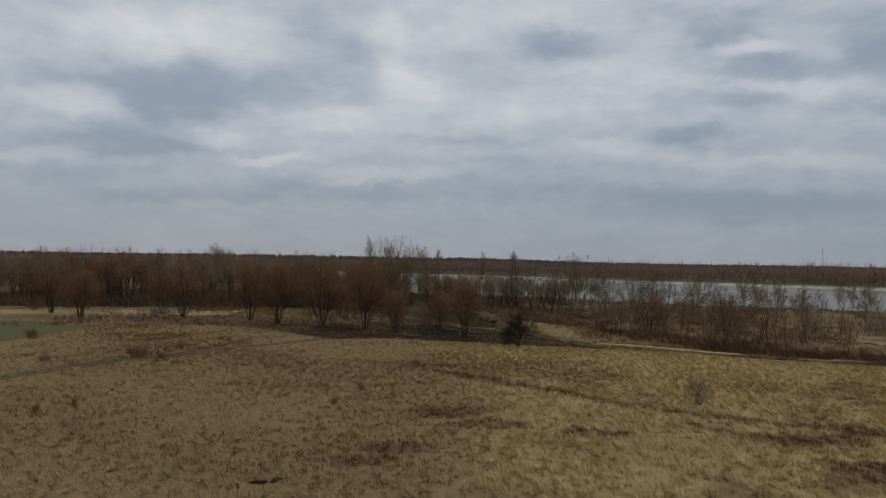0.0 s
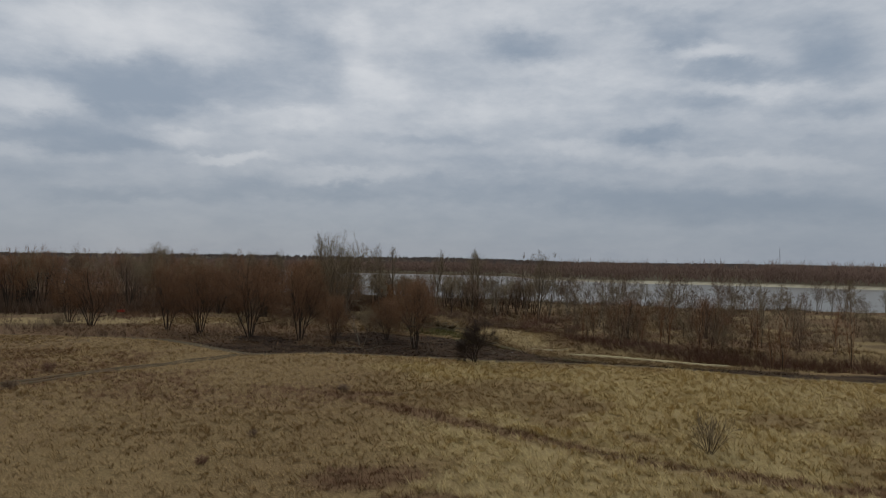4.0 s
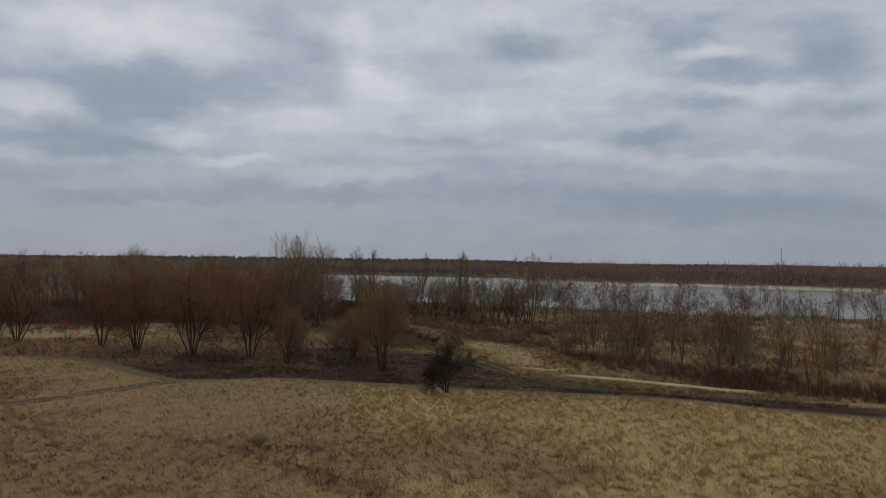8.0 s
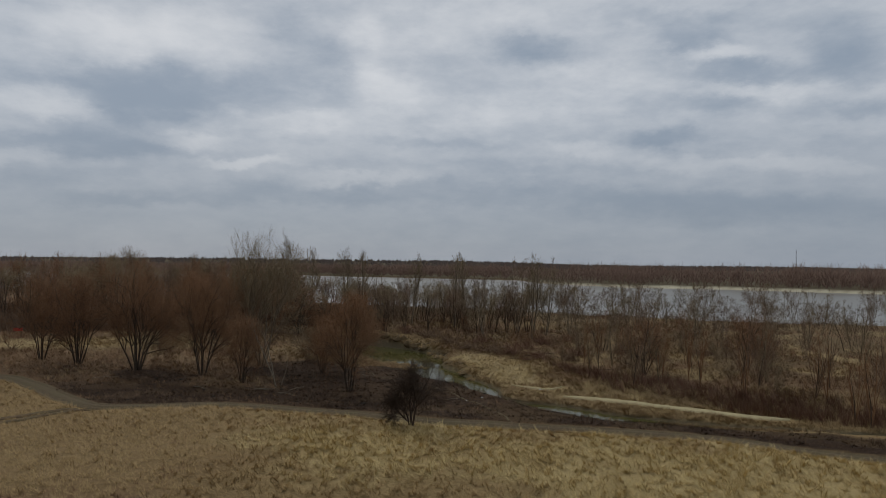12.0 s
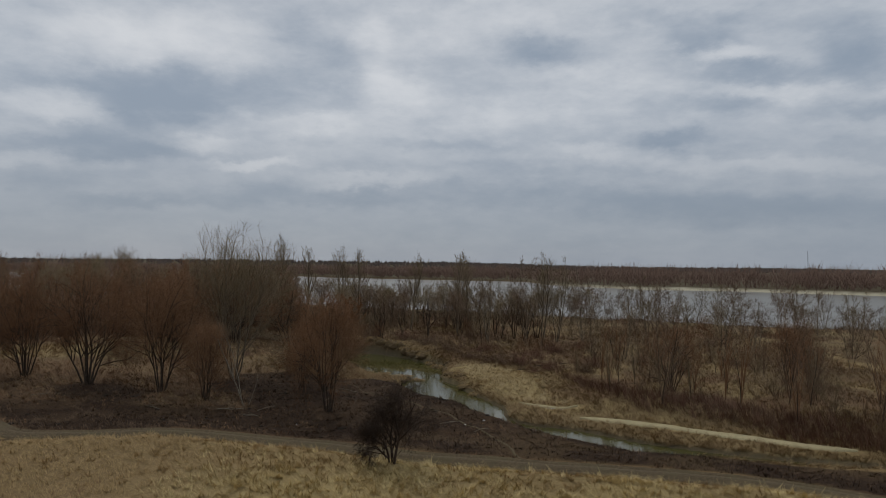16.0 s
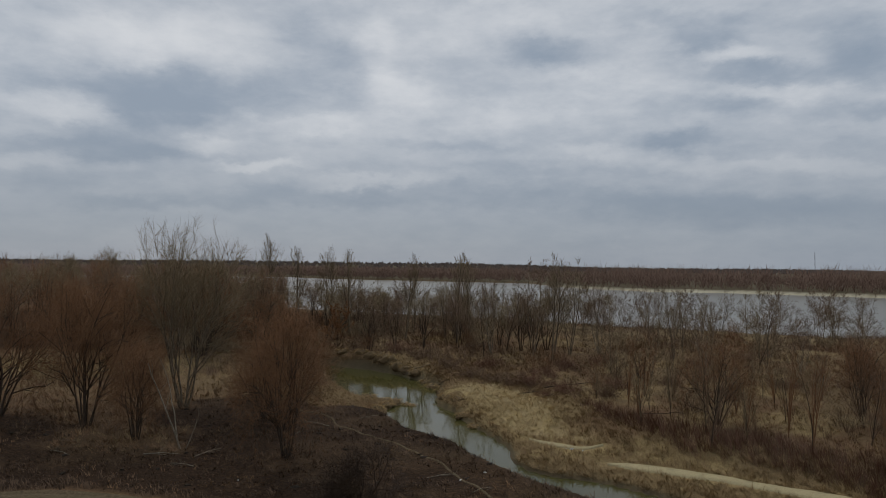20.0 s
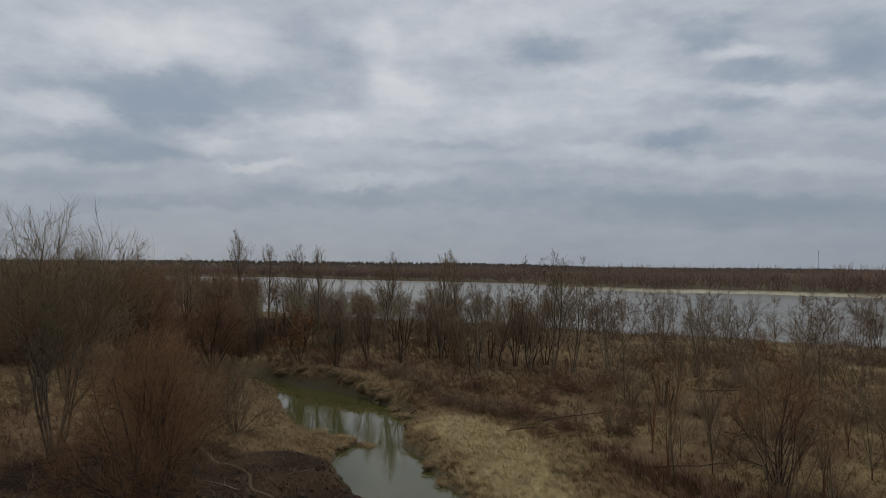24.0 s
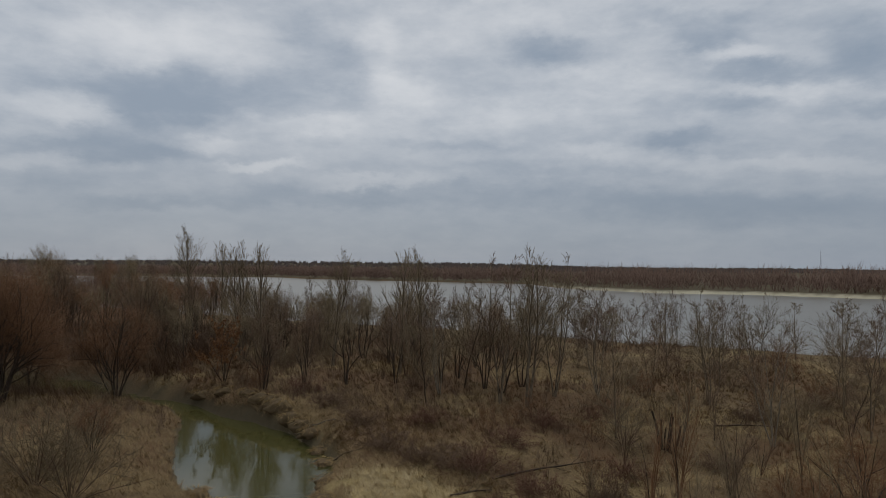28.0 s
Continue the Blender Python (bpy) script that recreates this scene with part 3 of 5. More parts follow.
def forked_tree(seed, tall, wide, stems, fan, first, girth, levels, low, rise=0.03, wild=0.06, jut=0.3, power=2.4):
    """Meshes of a leafless tree that forks again and again, with a rounded crown of that height and width."""
    rng = np.random.default_rng(seed)
    az = np.arange(stems) * 2.4 + rng.uniform(0, 0.8, stems)
    tilt = fan * np.sqrt((np.arange(stems) + 0.4) / stems)
    way0 = np.stack([np.cos(az) * np.sin(tilt), np.sin(az) * np.sin(tilt), np.cos(tilt)], 1)
    ring = girth * (1.2 if stems > 1 else 0) * np.sqrt(np.arange(stems) + 0.5)
    src = np.stack([np.cos(az) * ring, np.sin(az) * ring, np.full(stems, -0.3)], 1)
    paths = shoots(rng, src, way0, first * tall * rng.uniform(0.75, 1.15, stems), 5, rise, wild)
    rads = girth * rng.uniform(0.75, 1.1, (stems, 1)) * np.linspace(1, 0.72, 5)[None]
    rads[:, 0] *= 1.3
    wood, twigs = [tubes(paths, rads, 6)], []
    for i, (each, span, spread, ratio, k, up_turn, sway, thin) in enumerate(levels):
        paths, rads = forks(rng, paths, rads, each, span, spread, ratio, k, up_turn, sway, thin)
        rads = np.maximum(rads, low)
        (wood if i < len(levels) - 2 else twigs).append(spikes(paths, rads * 1.1) if k == 2 else tubes(paths, rads, 5 if i == 0 else 3))
    wood, twigs = joined(wood), joined(twigs)
    top = np.percentile(twigs[0][:, 2], 97.0)
    out = np.percentile(np.hypot(twigs[0][:, 0], twigs[0][:, 1]), 96)
    fit = np.array([wide * 0.5 / out, wide * 0.5 / out, tall / top])

    def rounded(v):
        """Draws what juts out of the crown's oval back towards it."""
        v = v * fit
        up3 = v[:, 2:3] - tall * 0.5
        e = ((np.hypot(v[:, :1], v[:, 1:2]) / (wide * 0.5)) ** power + (np.maximum(up3, 0) / (tall * 0.5)) ** power) ** (1 / power)
        k = np.where(e > 1, (1 + jut * (e - 1)) / np.maximum(e, 1e-6), 1.0)
        return np.concatenate([v[:, :2] * k, np.where(up3 > 0, tall * 0.5 + up3 * k, v[:, 2:3])], 1)

    return (rounded(wood[0]), wood[1]), (rounded(twigs[0]), twigs[1])


def tree_thing(name, label, category, group, meshes, barks, where):
    """A tree at its root: an Empty with a trunk and a crown."""
    root = new(name)
    root.empty_display_size = 0.5
    tagged(root, label, category, group)
    for nm, (v, f), bark in zip(("trunk", "crown"), meshes, barks):
        part(nm, raw_mesh(nm, v, f, bark, True), root)
    root.matrix_world = where
    return root


def stand(x, y, turn=0.0, size=1.0, wide=None, sink=0.0):
    z = float(height(x, y)) - sink
    wide = size if wide is None else wide
    return Matrix.LocRotScale((x, y, z), Euler((0, 0, turn)), (wide, wide, size))


def plant(ob, m):
    """A copy at m, with the size that m holds."""
    c = copy_thing(ob, m)
    c.matrix_basis = m
    return c


# ------------------------------------------------------------------ the ground
def lines(dense0, dense1, s, outer):
    got = list(np.arange(dense0, dense1 + 0.01, s))
    for end, gap in outer[1]:
        while got[-1] < end:
            got.append(got[-1] + gap)
    for end, gap in outer[0]:
        while got[0] > end:
            got.insert(0, got[0] - gap)
    return np.array(got)


gx = lines(-48, 52, 0.68, ([(-80, 1), (-130, 2.5), (-300, 6), (-700, 20), (-4600, 300)], [(80, 1), (130, 2.5), (300, 5), (700, 20), (4600, 300)]))
gy = lines(90, 162, 0.62, ([(28, 0.9), (0, 1.5), (-40, 4), (-200, 25), (-2500, 400)], [(255, 1.6), (500, 5), (960, 10), (4700, 200)]))
GX, GY = np.meshgrid(gx, gy)
GZ = height(GX, GY)
nx, ny = len(gx), len(gy)
idx = np.arange(nx * ny).reshape(ny, nx)
quads = np.stack([idx[:-1, :-1], idx[:-1, 1:], idx[1:, 1:], idx[1:, :-1]], -1).reshape(-1, 4)
ground_mesh = raw_mesh("ground", np.stack([GX, GY, GZ], -1).reshape(-1, 3), quads, GROUND, True)
kinds = [np.broadcast_to(c, GX.shape).ravel() for c in cover(GX, GY)]
for layer, chosen in (("cover_a", kinds[:3]), ("cover_b", kinds[3:])):
    attr = ground_mesh.color_attributes.new(layer, "FLOAT_COLOR", "POINT")
    attr.data.foreach_set("color", np.stack([*chosen, np.ones(nx * ny)], -1).astype(np.float32).ravel())
tagged(new("ground", ground_mesh), "dry winter meadow and flood plain with burnt patches", "ground", kind="structure")


def sheet(name, x0, y0, x1, y1, z, mat, label):
    xs, ys = np.linspace(x0, x1, 5), np.linspace(y0, y1, 5)
    X, Y = np.meshgrid(xs, ys)
    k = np.arange(25).reshape(5, 5)
    q = np.stack([k[:-1, :-1], k[:-1, 1:], k[1:, 1:], k[1:, :-1]], -1).reshape(-1, 4)
    ob = new(name, raw_mesh(name, np.stack([X, Y, np.full_like(X, z)], -1).reshape(-1, 3), q, mat))
    return tagged(ob, label, "water", kind="structure")


sheet("stream_water", -90, 60, 150, 185.2, WATER_Z, STREAM_WATER, "murky green still water of a narrow stream")
sheet("river_water", -2600, 185.2, 2600, 1600, WATER_Z - 0.004, RIVER_WATER, "wide grey river under an overcast sky")


def strip(line, profile, step_m, lift, wobble, seed):
    """A ribbon along a line that lies on the ground; profile: (offset, height) across."""
    pts = []
    for (ax, ay), (bx, by) in zip(line, line[1:]):
        n = max(1, int(math.hypot(bx - ax, by - ay) / step_m))
        pts += [(ax + (bx - ax) * i / n, ay + (by - ay) * i / n) for i in range(n)]
    pts = np.array(pts + [line[-1]], float)
    for _ in range(12):
        pts[1:-1] = 0.25 * pts[:-2] + 0.5 * pts[1:-1] + 0.25 * pts[2:]
    run = np.gradient(pts, axis=0)
    run /= np.linalg.norm(run, axis=1, keepdims=True)
    across = np.stack([-run[:, 1], run[:, 0]], 1)
    k = len(profile)
    off = np.array([p[0] for p in profile])
    rel = np.array([p[1] for p in profile])
    shift = wobble * (bumps(pts[:, 0], pts[:, 1], 4, seed) - 0.5)
    P = pts[:, None] + across[:, None] * (off[None] * (1 + 0.25 * (bumps(pts[:, 0], pts[:, 1], 3, seed + 5)[:, None] - 0.5)) + shift[:, None])[..., None]
    z = height(P[..., 0], P[..., 1]) + lift + rel[None] + 0.03 * (bumps(P[..., 0], P[..., 1], 0.8, seed + 9) - 0.5)
    v = np.concatenate([P, z[..., None]], -1).reshape(-1, 3)
    i = np.arange((len(pts)) * k).reshape(-1, k)
    q = np.stack([i[:-1, :-1], i[:-1, 1:], i[1:, 1:], i[1:, :-1]], -1).reshape(-1, 4)
    return v, q


RUTS = [(-1.1, -0.12), (-0.95, 0.06), (-0.78, -0.03), (-0.5, -0.04), (-0.3, 0.07), (0, 0.10), (0.3, 0.07), (0.5, -0.04), (0.78, -0.03), (0.95, 0.06), (1.1, -0.12)]
tagged(new("dirt_track", raw_mesh("dirt_track", *strip(TRACK, RUTS, 0.6, 0.09, 0.5, 3), DIRT, True)), "rutted dirt farm track along the meadow edge", "track", kind="structure")
RUT = [(-0.36, -0.12), (-0.26, 0.0), (0.0, -0.03), (0.26, 0.0), (0.36, -0.12)]
tagged(new("side_track", raw_mesh("side_track", *joined([strip(SIDE_TRACK, [(o + c, h) for o, h in RUT], 0.6, 0.11, 0.4, 13) for c in (-0.62, 0.62)]), TRODDEN, True)), "narrow pair of wheel ruts across dry grass", "track", kind="structure")

# ------------------------------------------------------------------ grass
def tufts(x, y, blades, length, width, lean, rng, wind=0.6, plain_blade=False):
    """Bent blades in clumps round the points: verts and triangles."""
    n = len(x)
    own = np.repeat(np.arange(n), blades)
    m = len(own)
    bx, by = x[own] + rng.normal(0, 0.11, m), y[own] + rng.normal(0, 0.11, m)
    flow = 5.0 * bumps(bx, by, 11, 71, 2)
    az = flow * wind + (rng.normal(0, 1.1, n)[own] + rng.normal(0, 0.6, m)) + 2.2
    ln = length * rng.uniform(0.7, 1.3, m) * rng.uniform(0.55, 1.4, n)[own]
    ti = lean * rng.uniform(0.55, 1.25, m)
    z = height(bx, by) - 0.03
    side_x, side_y = -np.sin(az) * width * 0.5, np.cos(az) * width * 0.5
    root = np.stack([bx, by, z], 1)
    half = root + np.stack([np.cos(az) * np.sin(ti * 0.6) * ln * 0.5, np.sin(az) * np.sin(ti * 0.6) * ln * 0.5, np.cos(ti * 0.6) * ln * 0.5], 1)
    tip = half + np.stack([np.cos(az) * np.sin(ti * 1.3) * ln * 0.5, np.sin(az) * np.sin(ti * 1.3) * ln * 0.5, np.cos(ti * 1.3) * ln * 0.5], 1)
    s = np.stack([side_x, side_y, np.zeros(m)], 1)
    if plain_blade:
        k = np.arange(m)[:, None] * 3
        return np.stack([root - s, root + s, tip], 1).reshape(-1, 3), [k + np.array([[0, 1, 2]])]
    v = np.stack([root - s, root + s, half + s * 0.8, half - s * 0.8, tip], 1).reshape(-1, 3)
    k = np.arange(m)[:, None] * 5
    return v, [k + np.array([[0, 1, 2, 3]]), k + np.array([[3, 2, 4]])]


def scatter(n, x0, x1, y0, y1, rng, keep):
    x, y = rng.uniform(x0, x1, n), rng.uniform(y0, y1, n)
    ok = keep(x, y) > rng.uniform(0, 1, n)
    return x[ok], y[ok]


def in_view(x, y):
    return (np.abs(x - 2 - 0.1 * (y - 40)) < 8 + 0.78 * (y - 4)) * 1.0


def meadow(x, y):
    past = y - lerp(TRACK, x)
    side, _ = along(x, y, [(a, b, 0.0) for a, b in SIDE_TRACK])
    return in_view(x, y) * (past < -1.25) * (np.abs(side - 0.62) > 0.5)


def grass_thing(name, label, pieces, mat):
    v, f = pieces
    return tagged(new(name, raw_mesh(name, v, f, mat)), label, "grass", kind="stuff")


g_rng = np.random.default_rng(21)
x, y = scatter(130000, -78, 75, 30, 125, g_rng, lambda x, y: meadow(x, y) * (1 - step(cover(x, y)[3], 0.25, 0.75)) * (1 - step(cover(x, y)[4], 0.25, 0.6)) * (1 - cover(x, y)[2]))
grass_thing("dry_meadow_grass", "matted brown winter grass on the meadow", tufts(x, y, 10, 0.42, 0.04, 1.15, g_rng, 0.6, True), STRAW)
x, y = scatter(130000, -70, 75, 30, 122, g_rng, lambda x, y: meadow(x, y) * step(cover(x, y)[3], 0.25, 0.75))
grass_thing("pale_meadow_grass", "tall pale yellow grass lying in swathes", tufts(x, y, 12, 0.52, 0.044, 1.2, g_rng, 0.6, True), STRAW_PALE)
x, y = scatter(110000, -60, 75, 30, 100, g_rng, lambda x, y: meadow(x, y) * step(cover(x, y)[4], 0.25, 0.6))
grass_thing("brown_meadow_weeds", "dead reddish-brown weed stalks in the meadow", tufts(x, y, 9, 0.42, 0.03, 0.95, g_rng, 0.6, True), MEADOW_WEED)


def plain(x, y):
    past = y - lerp(TRACK, x)
    d, _ = along(x, y, STREAM)
    s1, _ = along(x, y, [(a, b, 0.75) for a, b in SAND_LINE])
    s2, _ = along(x, y, [(a, b, 0.45) for a, b in SAND_SPOT])
    return in_view(x, y) * (past > 2) * (s1 > 0) * (s2 > 0) * (d > 0.7) * (y < lerp(NEAR_SHORE, x) - 3) * (1 - step(cover(x, y)[0], 0.55, 0.72))


x, y = scatter(70000, -48, 64, 96, 180, g_rng, lambda x, y: plain(x, y) * (1 - on_bar(x, y)) * (0.35 + 0.65 * cover(x, y)[3]) * (1 - 0.95 * cover(x, y)[4]))
grass_thing("flood_plain_grass", "straw-coloured grass of the flood plain", tufts(x, y, 9, 0.6, 0.036, 1.15, g_rng, 0.6, True), FLOOD_STRAW)
x, y = scatter(50000, -60, 75, 90, 205, g_rng, lambda x, y: plain(x, y) * (1 - on_bar(x, y)) * cover(x, y)[4])
grass_thing("flood_plain_weeds", "rusty brown undergrowth of the flood plain", tufts(x, y, 9, 0.6, 0.036, 1.05, g_rng, 0.6, True), STRAW_RED)

def thicket(x, y):
    """Where undergrowth stands: the wood floors and the far side of the stream."""
    d, flag = along(x, y, STREAM)
    w = bumps(x, y, 9, 81, 3)
    front = y - np.interp(x, [20, 26, 28.2, 31.5, 34.4, 37.6, 50, 80], [132, 117, 111.5, 109, 107, 102.5, 96, 86])
    east = step(front, -0.5, 2.5) * step(x, 22, 25)
    rim = east * (1 - step(front, 6, 11))
    mid = step(y, 140, 150) * step(x, -16, -8)
    west = (step(y, 154, 160) + 0.6 * step(w, 0.5, 0.6) * step(y, 106, 112) * step(-x, -2, 4)) * (x < -6)
    return in_view(x, y) * np.clip(np.maximum(east * 0.5, mid) * (0.1 + 0.6 * step(w, 0.42, 0.6)) + 0.9 * rim + west + 0.6 * step(y, 152, 158) * step(22 - x, 0, 4) * step(x, -18, -10), 0, 1) * (d > 1.5) * (y < lerp(NEAR_SHORE, x) - 3) * (1 - cover(x, y)[0])


x, y = scatter(50000, -18, 48, 96, 162, g_rng, lambda x, y: plain(x, y) * (1 - step(along(x, y, STREAM)[0], 9, 15)) * (1 - on_bar(x, y)))
grass_thing("stream_bank_grass", "tangled straw grass on the low stream bank", tufts(x, y, 10, 0.5, 0.035, 1.2, g_rng, 0.6, True), FLOOD_STRAW)
x, y = scatter(26000, 6, 40, 104, 144, g_rng, lambda x, y: plain(x, y) * on_bar(x, y))
grass_thing("point_bar_grass", "pale yellow grass on the low bank of the stream bend", tufts(x, y, 10, 0.5, 0.035, 1.25, g_rng, 0.6, True), BAR_STRAW)
x, y = scatter(40000, -80, 100, 100, 225, g_rng, thicket)
grass_thing("flood_plain_brush", "thin reddish-brown brushwood under the trees", tufts(x, y, 9, 1.15, 0.028, 0.65, g_rng, 0.6, True), BRUSH_TWIG)

x, y = scatter(15000, -130, -12, 150, 215, g_rng, lambda x, y: in_view(x, y) * step(y - 153 - 0.12 * (x + 60), 0, 4) * (along(x, y, STREAM)[0] > 1.5) * (y < lerp(NEAR_SHORE, x) - 4))
grass_thing("wood_floor_brush", "dense brown brushwood on the floor of the wood", tufts(x, y, 9, 2.2, 0.05, 0.6, g_rng, 0.6, True), BRUSH_TWIG)

def rim_of_thicket(x, y):
    front = y - np.interp(x, [20, 26, 28.2, 31.5, 34.4, 37.6, 50, 80], [132, 117, 111.5, 109, 107, 102.5, 96, 86])
    return in_view(x, y) * step(front, -0.2, 1.0) * (1 - step(front, 5, 9)) * step(x, 23, 26) * (0.65 + 0.35 * step(bumps(x, y, 2.5, 117, 2), 0.4, 0.6))


x, y = scatter(21000, 22, 75, 86, 135, g_rng, rim_of_thicket)
grass_thing("rim_brush", "dark reddish brushwood at the rim of the thicket", tufts(x, y, 10, 1.15, 0.028, 0.65, g_rng, 0.6, True), BUSH_TWIG)

# ------------------------------------------------------------------ trees
HIDE = stand(0, 0)
WILLOW_FORKS = [(4, (0.4, 1.0), 0.7, 0.75, 4, 0.0, 0.12, 0.62), (4, (0.3, 1.0), 0.8, 0.75, 3, 0.0, 0.14, 0.6), (5, (0.2, 1.0), 0.85, 0.75, 2, 0.0, 0.16, 0.55), (9, (0.1, 1.0), 0.9, 0.85, 2, 0.02, 0.16, 0.55)]
WOOD_FORKS = [(3, (0.4, 1.0), 0.55, 0.75, 3, 0.02, 0.1, 0.62), (4, (0.3, 1.0), 0.6, 0.75, 2, 0.02, 0.12, 0.58), (4, (0.2, 1.0), 0.7, 0.75, 2, 0.04, 0.14, 0.55), (7, (0.1, 1.0), 0.75, 0.9, 2, 0.06, 0.14, 0.55)]
BROAD_FORKS = [(5, (0.3, 1.0), 0.55, 0.72, 5, 0.06, 0.08, 0.62), (4, (0.25, 1.0), 0.65, 0.72, 4, 0.06, 0.14, 0.6), (5, (0.2, 1.0), 0.62, 0.7, 3, 0.08, 0.16, 0.55), (7, (0.15, 1.0), 0.6, 0.7, 2, 0.1, 0.14, 0.55)]
POPLAR_LEVELS = [lv(20, (0.24, 0.98), 0.6, 0.42, 6, 0.1, 0.08, 0.45, 0.9), lv(8, (0.2, 1.0), 0.5, 0.5, 4, 0.1, 0.1, 0.45), lv(7, (0.1, 1.0), 0.45, 0.55, 2, 0.14, 0.1, 0.5)]


def thin_levels(each, sub, twig, spread, scale):
    return [lv(each, (0.14, 0.97), spread, scale, 6, 0.06, 0.12, 0.45, 0.98), lv(sub, (0.12, 1.0), 0.6, 0.52, 3, 0.06, 0.15, 0.42), lv(twig, (0.1, 1.0), 0.6, 0.65, 2, 0.1, 0.15, 0.42)]


willows = [tree_thing("willow_tree", "many-stemmed leafless willow with rust-brown twigs", "tree", "willows by the track",
                      forked_tree(100 + i, 11, 11, (9, 7, 8)[i], (0.4, 0.46, 0.36)[i], 0.42, 0.12, WILLOW_FORKS, 0.009, 0.03, 0.08, 0.5, 2.2), (WILLOW_BARK, WILLOW_TWIG), HIDE) for i in range(3)]
poplars = [tree_thing("poplar_tree", ("broad leafless poplar with many grey ascending limbs", "tall leafless poplar with a slim rounded crown", "tall leafless poplar with a forked trunk")[i], "tree", "tall trees",
                      forked_tree(200, 15, 13, 6, 0.5, 0.42, 0.105, BROAD_FORKS, 0.011, 0.02, 0.09, 0.5, 2.4) if i == 0 else
                      bare_tree(200 + i, 15, i, (0.0, 0.0, 0.16)[i], (0.0, 0.22, 0.18)[i], POPLAR_LEVELS, 9, stem_rise=0.05, stem_wild=0.05, low=0.012), (GREY_BARK, GREY_TWIG), HIDE) for i in range(3)]
THINS = [(1, 0.0, 0.085, 20, 10, 8, 0.7, 0.46), (2, 0.16, 0.07, 15, 8, 7, 0.65, 0.42), (3, 0.26, 0.062, 12, 8, 6, 0.62, 0.4), (4, 0.3, 0.058, 11, 7, 6, 0.6, 0.38), (1, 0.0, 0.08, 19, 10, 8, 0.8, 0.5), (2, 0.36, 0.065, 14, 8, 7, 0.7, 0.44)]
thins = [tree_thing("riverside_tree", "slender leafless tree with grey bark", "tree", "riverside trees",
                    bare_tree(300 + i, 10, stems, fan, girth, thin_levels(each, sub, twig, spread, scale), 8, lean=(0.0, 0.0, 0.0, 0.0, 0.2, 0.0)[i], stem_rise=0.04, stem_wild=(0.05, 0.07, 0.06, 0.05, 0.12, 0.1)[i], low=0.008),
                    ((GREY_BARK, GREY_BARK, GREY_BARK, PALE_BARK, WILLOW_BARK, GREY_BARK)[i], (GREY_TWIG, BRUSH_TWIG)[i % 2]), HIDE) for i, (stems, fan, girth, each, sub, twig, spread, scale) in enumerate(THINS)]
woods = [tree_thing("woodland_tree", "leafless brown tree of a dense wood", "tree", "trees of the wood",
                    forked_tree(400 + i, 10.8, 9.2, (3, 2, 4, 3)[i], (0.45, 0.3, 0.5, 0.4)[i], 0.36, 0.14, WOOD_FORKS, 0.015, 0.03, 0.08, 0.55, 2.2), (WILLOW_BARK, (WILLOW_TWIG, GREY_TWIG, BRUSH_TWIG, GREY_TWIG)[i]), HIDE) for i in range(4)]
SHRUB_LEVELS = [lv(7, (0.1, 1.0), 0.75, 0.52, 3, 0.03, 0.18, 0.55), lv(9, (0.1, 1.0), 0.8, 0.6, 2, 0.05, 0.18, 0.65)]
shrubs = [tree_thing("shrub", "low leafless shrub with brown twigs", "shrub", "shrubs of the thicket",
                     bare_tree(500 + i, 3.2, (11, 9, 13)[i], (0.85, 0.65, 1.0)[i], 0.025, SHRUB_LEVELS, stem_k=5, stem_rise=0.03, stem_wild=0.14, low=0.008), (BRUSH_TWIG, (BRUSH_TWIG, WILLOW_TWIG, GREY_TWIG)[i]), HIDE) for i in range(3)]
BRAMBLE_LEVELS = [lv(8, (0.1, 1.0), 0.9, 0.5, 3, -0.05, 0.22, 0.6), lv(9, (0.1, 1.0), 0.9, 0.6, 2, 0.0, 0.2, 0.7)]
brambles = [tree_thing("bramble_bush", "low spreading bush of tangled purple-brown stems in grass", "bush", "bushes of the flood plain",
                       bare_tree(540 + i, 1.5, 22, 1.15, 0.014, BRAMBLE_LEVELS, stem_k=5, stem_rise=-0.02, stem_wild=0.2, low=0.007), (BUSH_TWIG, (BUSH_TWIG, BRUSH_TWIG)[i]), HIDE) for i in range(2)]
saplings = [tree_thing("sapling", "thin upright leafless sapling with brown stems", "sapling", "saplings of the flood plain",
                       bare_tree(560 + i, 5, 1, 0.0, 0.05, [lv((4, 6, 5)[i], (0.02, 0.4), (0.25, 0.35, 0.4)[i], 0.85, 6, 0.05, 0.07, 0.8, 0.5), lv(11, (0.15, 1.0), 0.55, 0.38, 3, 0.05, 0.13, 0.42, 0.7), lv(7, (0.15, 1.0), 0.6, 0.55, 2, 0.07, 0.14, 0.55)], stem_k=6, stem_rise=0.05, stem_wild=0.07, low=0.008, lone_stem=True),
                       (WILLOW_BARK, (WILLOW_TWIG, BRUSH_TWIG, GREY_TWIG)[i]), HIDE) for i in range(3)]
used = set()


def grow(stock, i, x, y, size, wide=None, turn=None):
    """Sets the i-th pattern of a stock at a place: the pattern itself first, then copies."""
    ob = stock[i % len(stock)]
    m = stand(x, y, (x * 7.3 + y * 3.1) % 6.28 if turn is None else turn, size, wide)
    if ob in used:
        return plant(ob, m)
    used.add(ob)
    ob.matrix_basis = m
    return ob


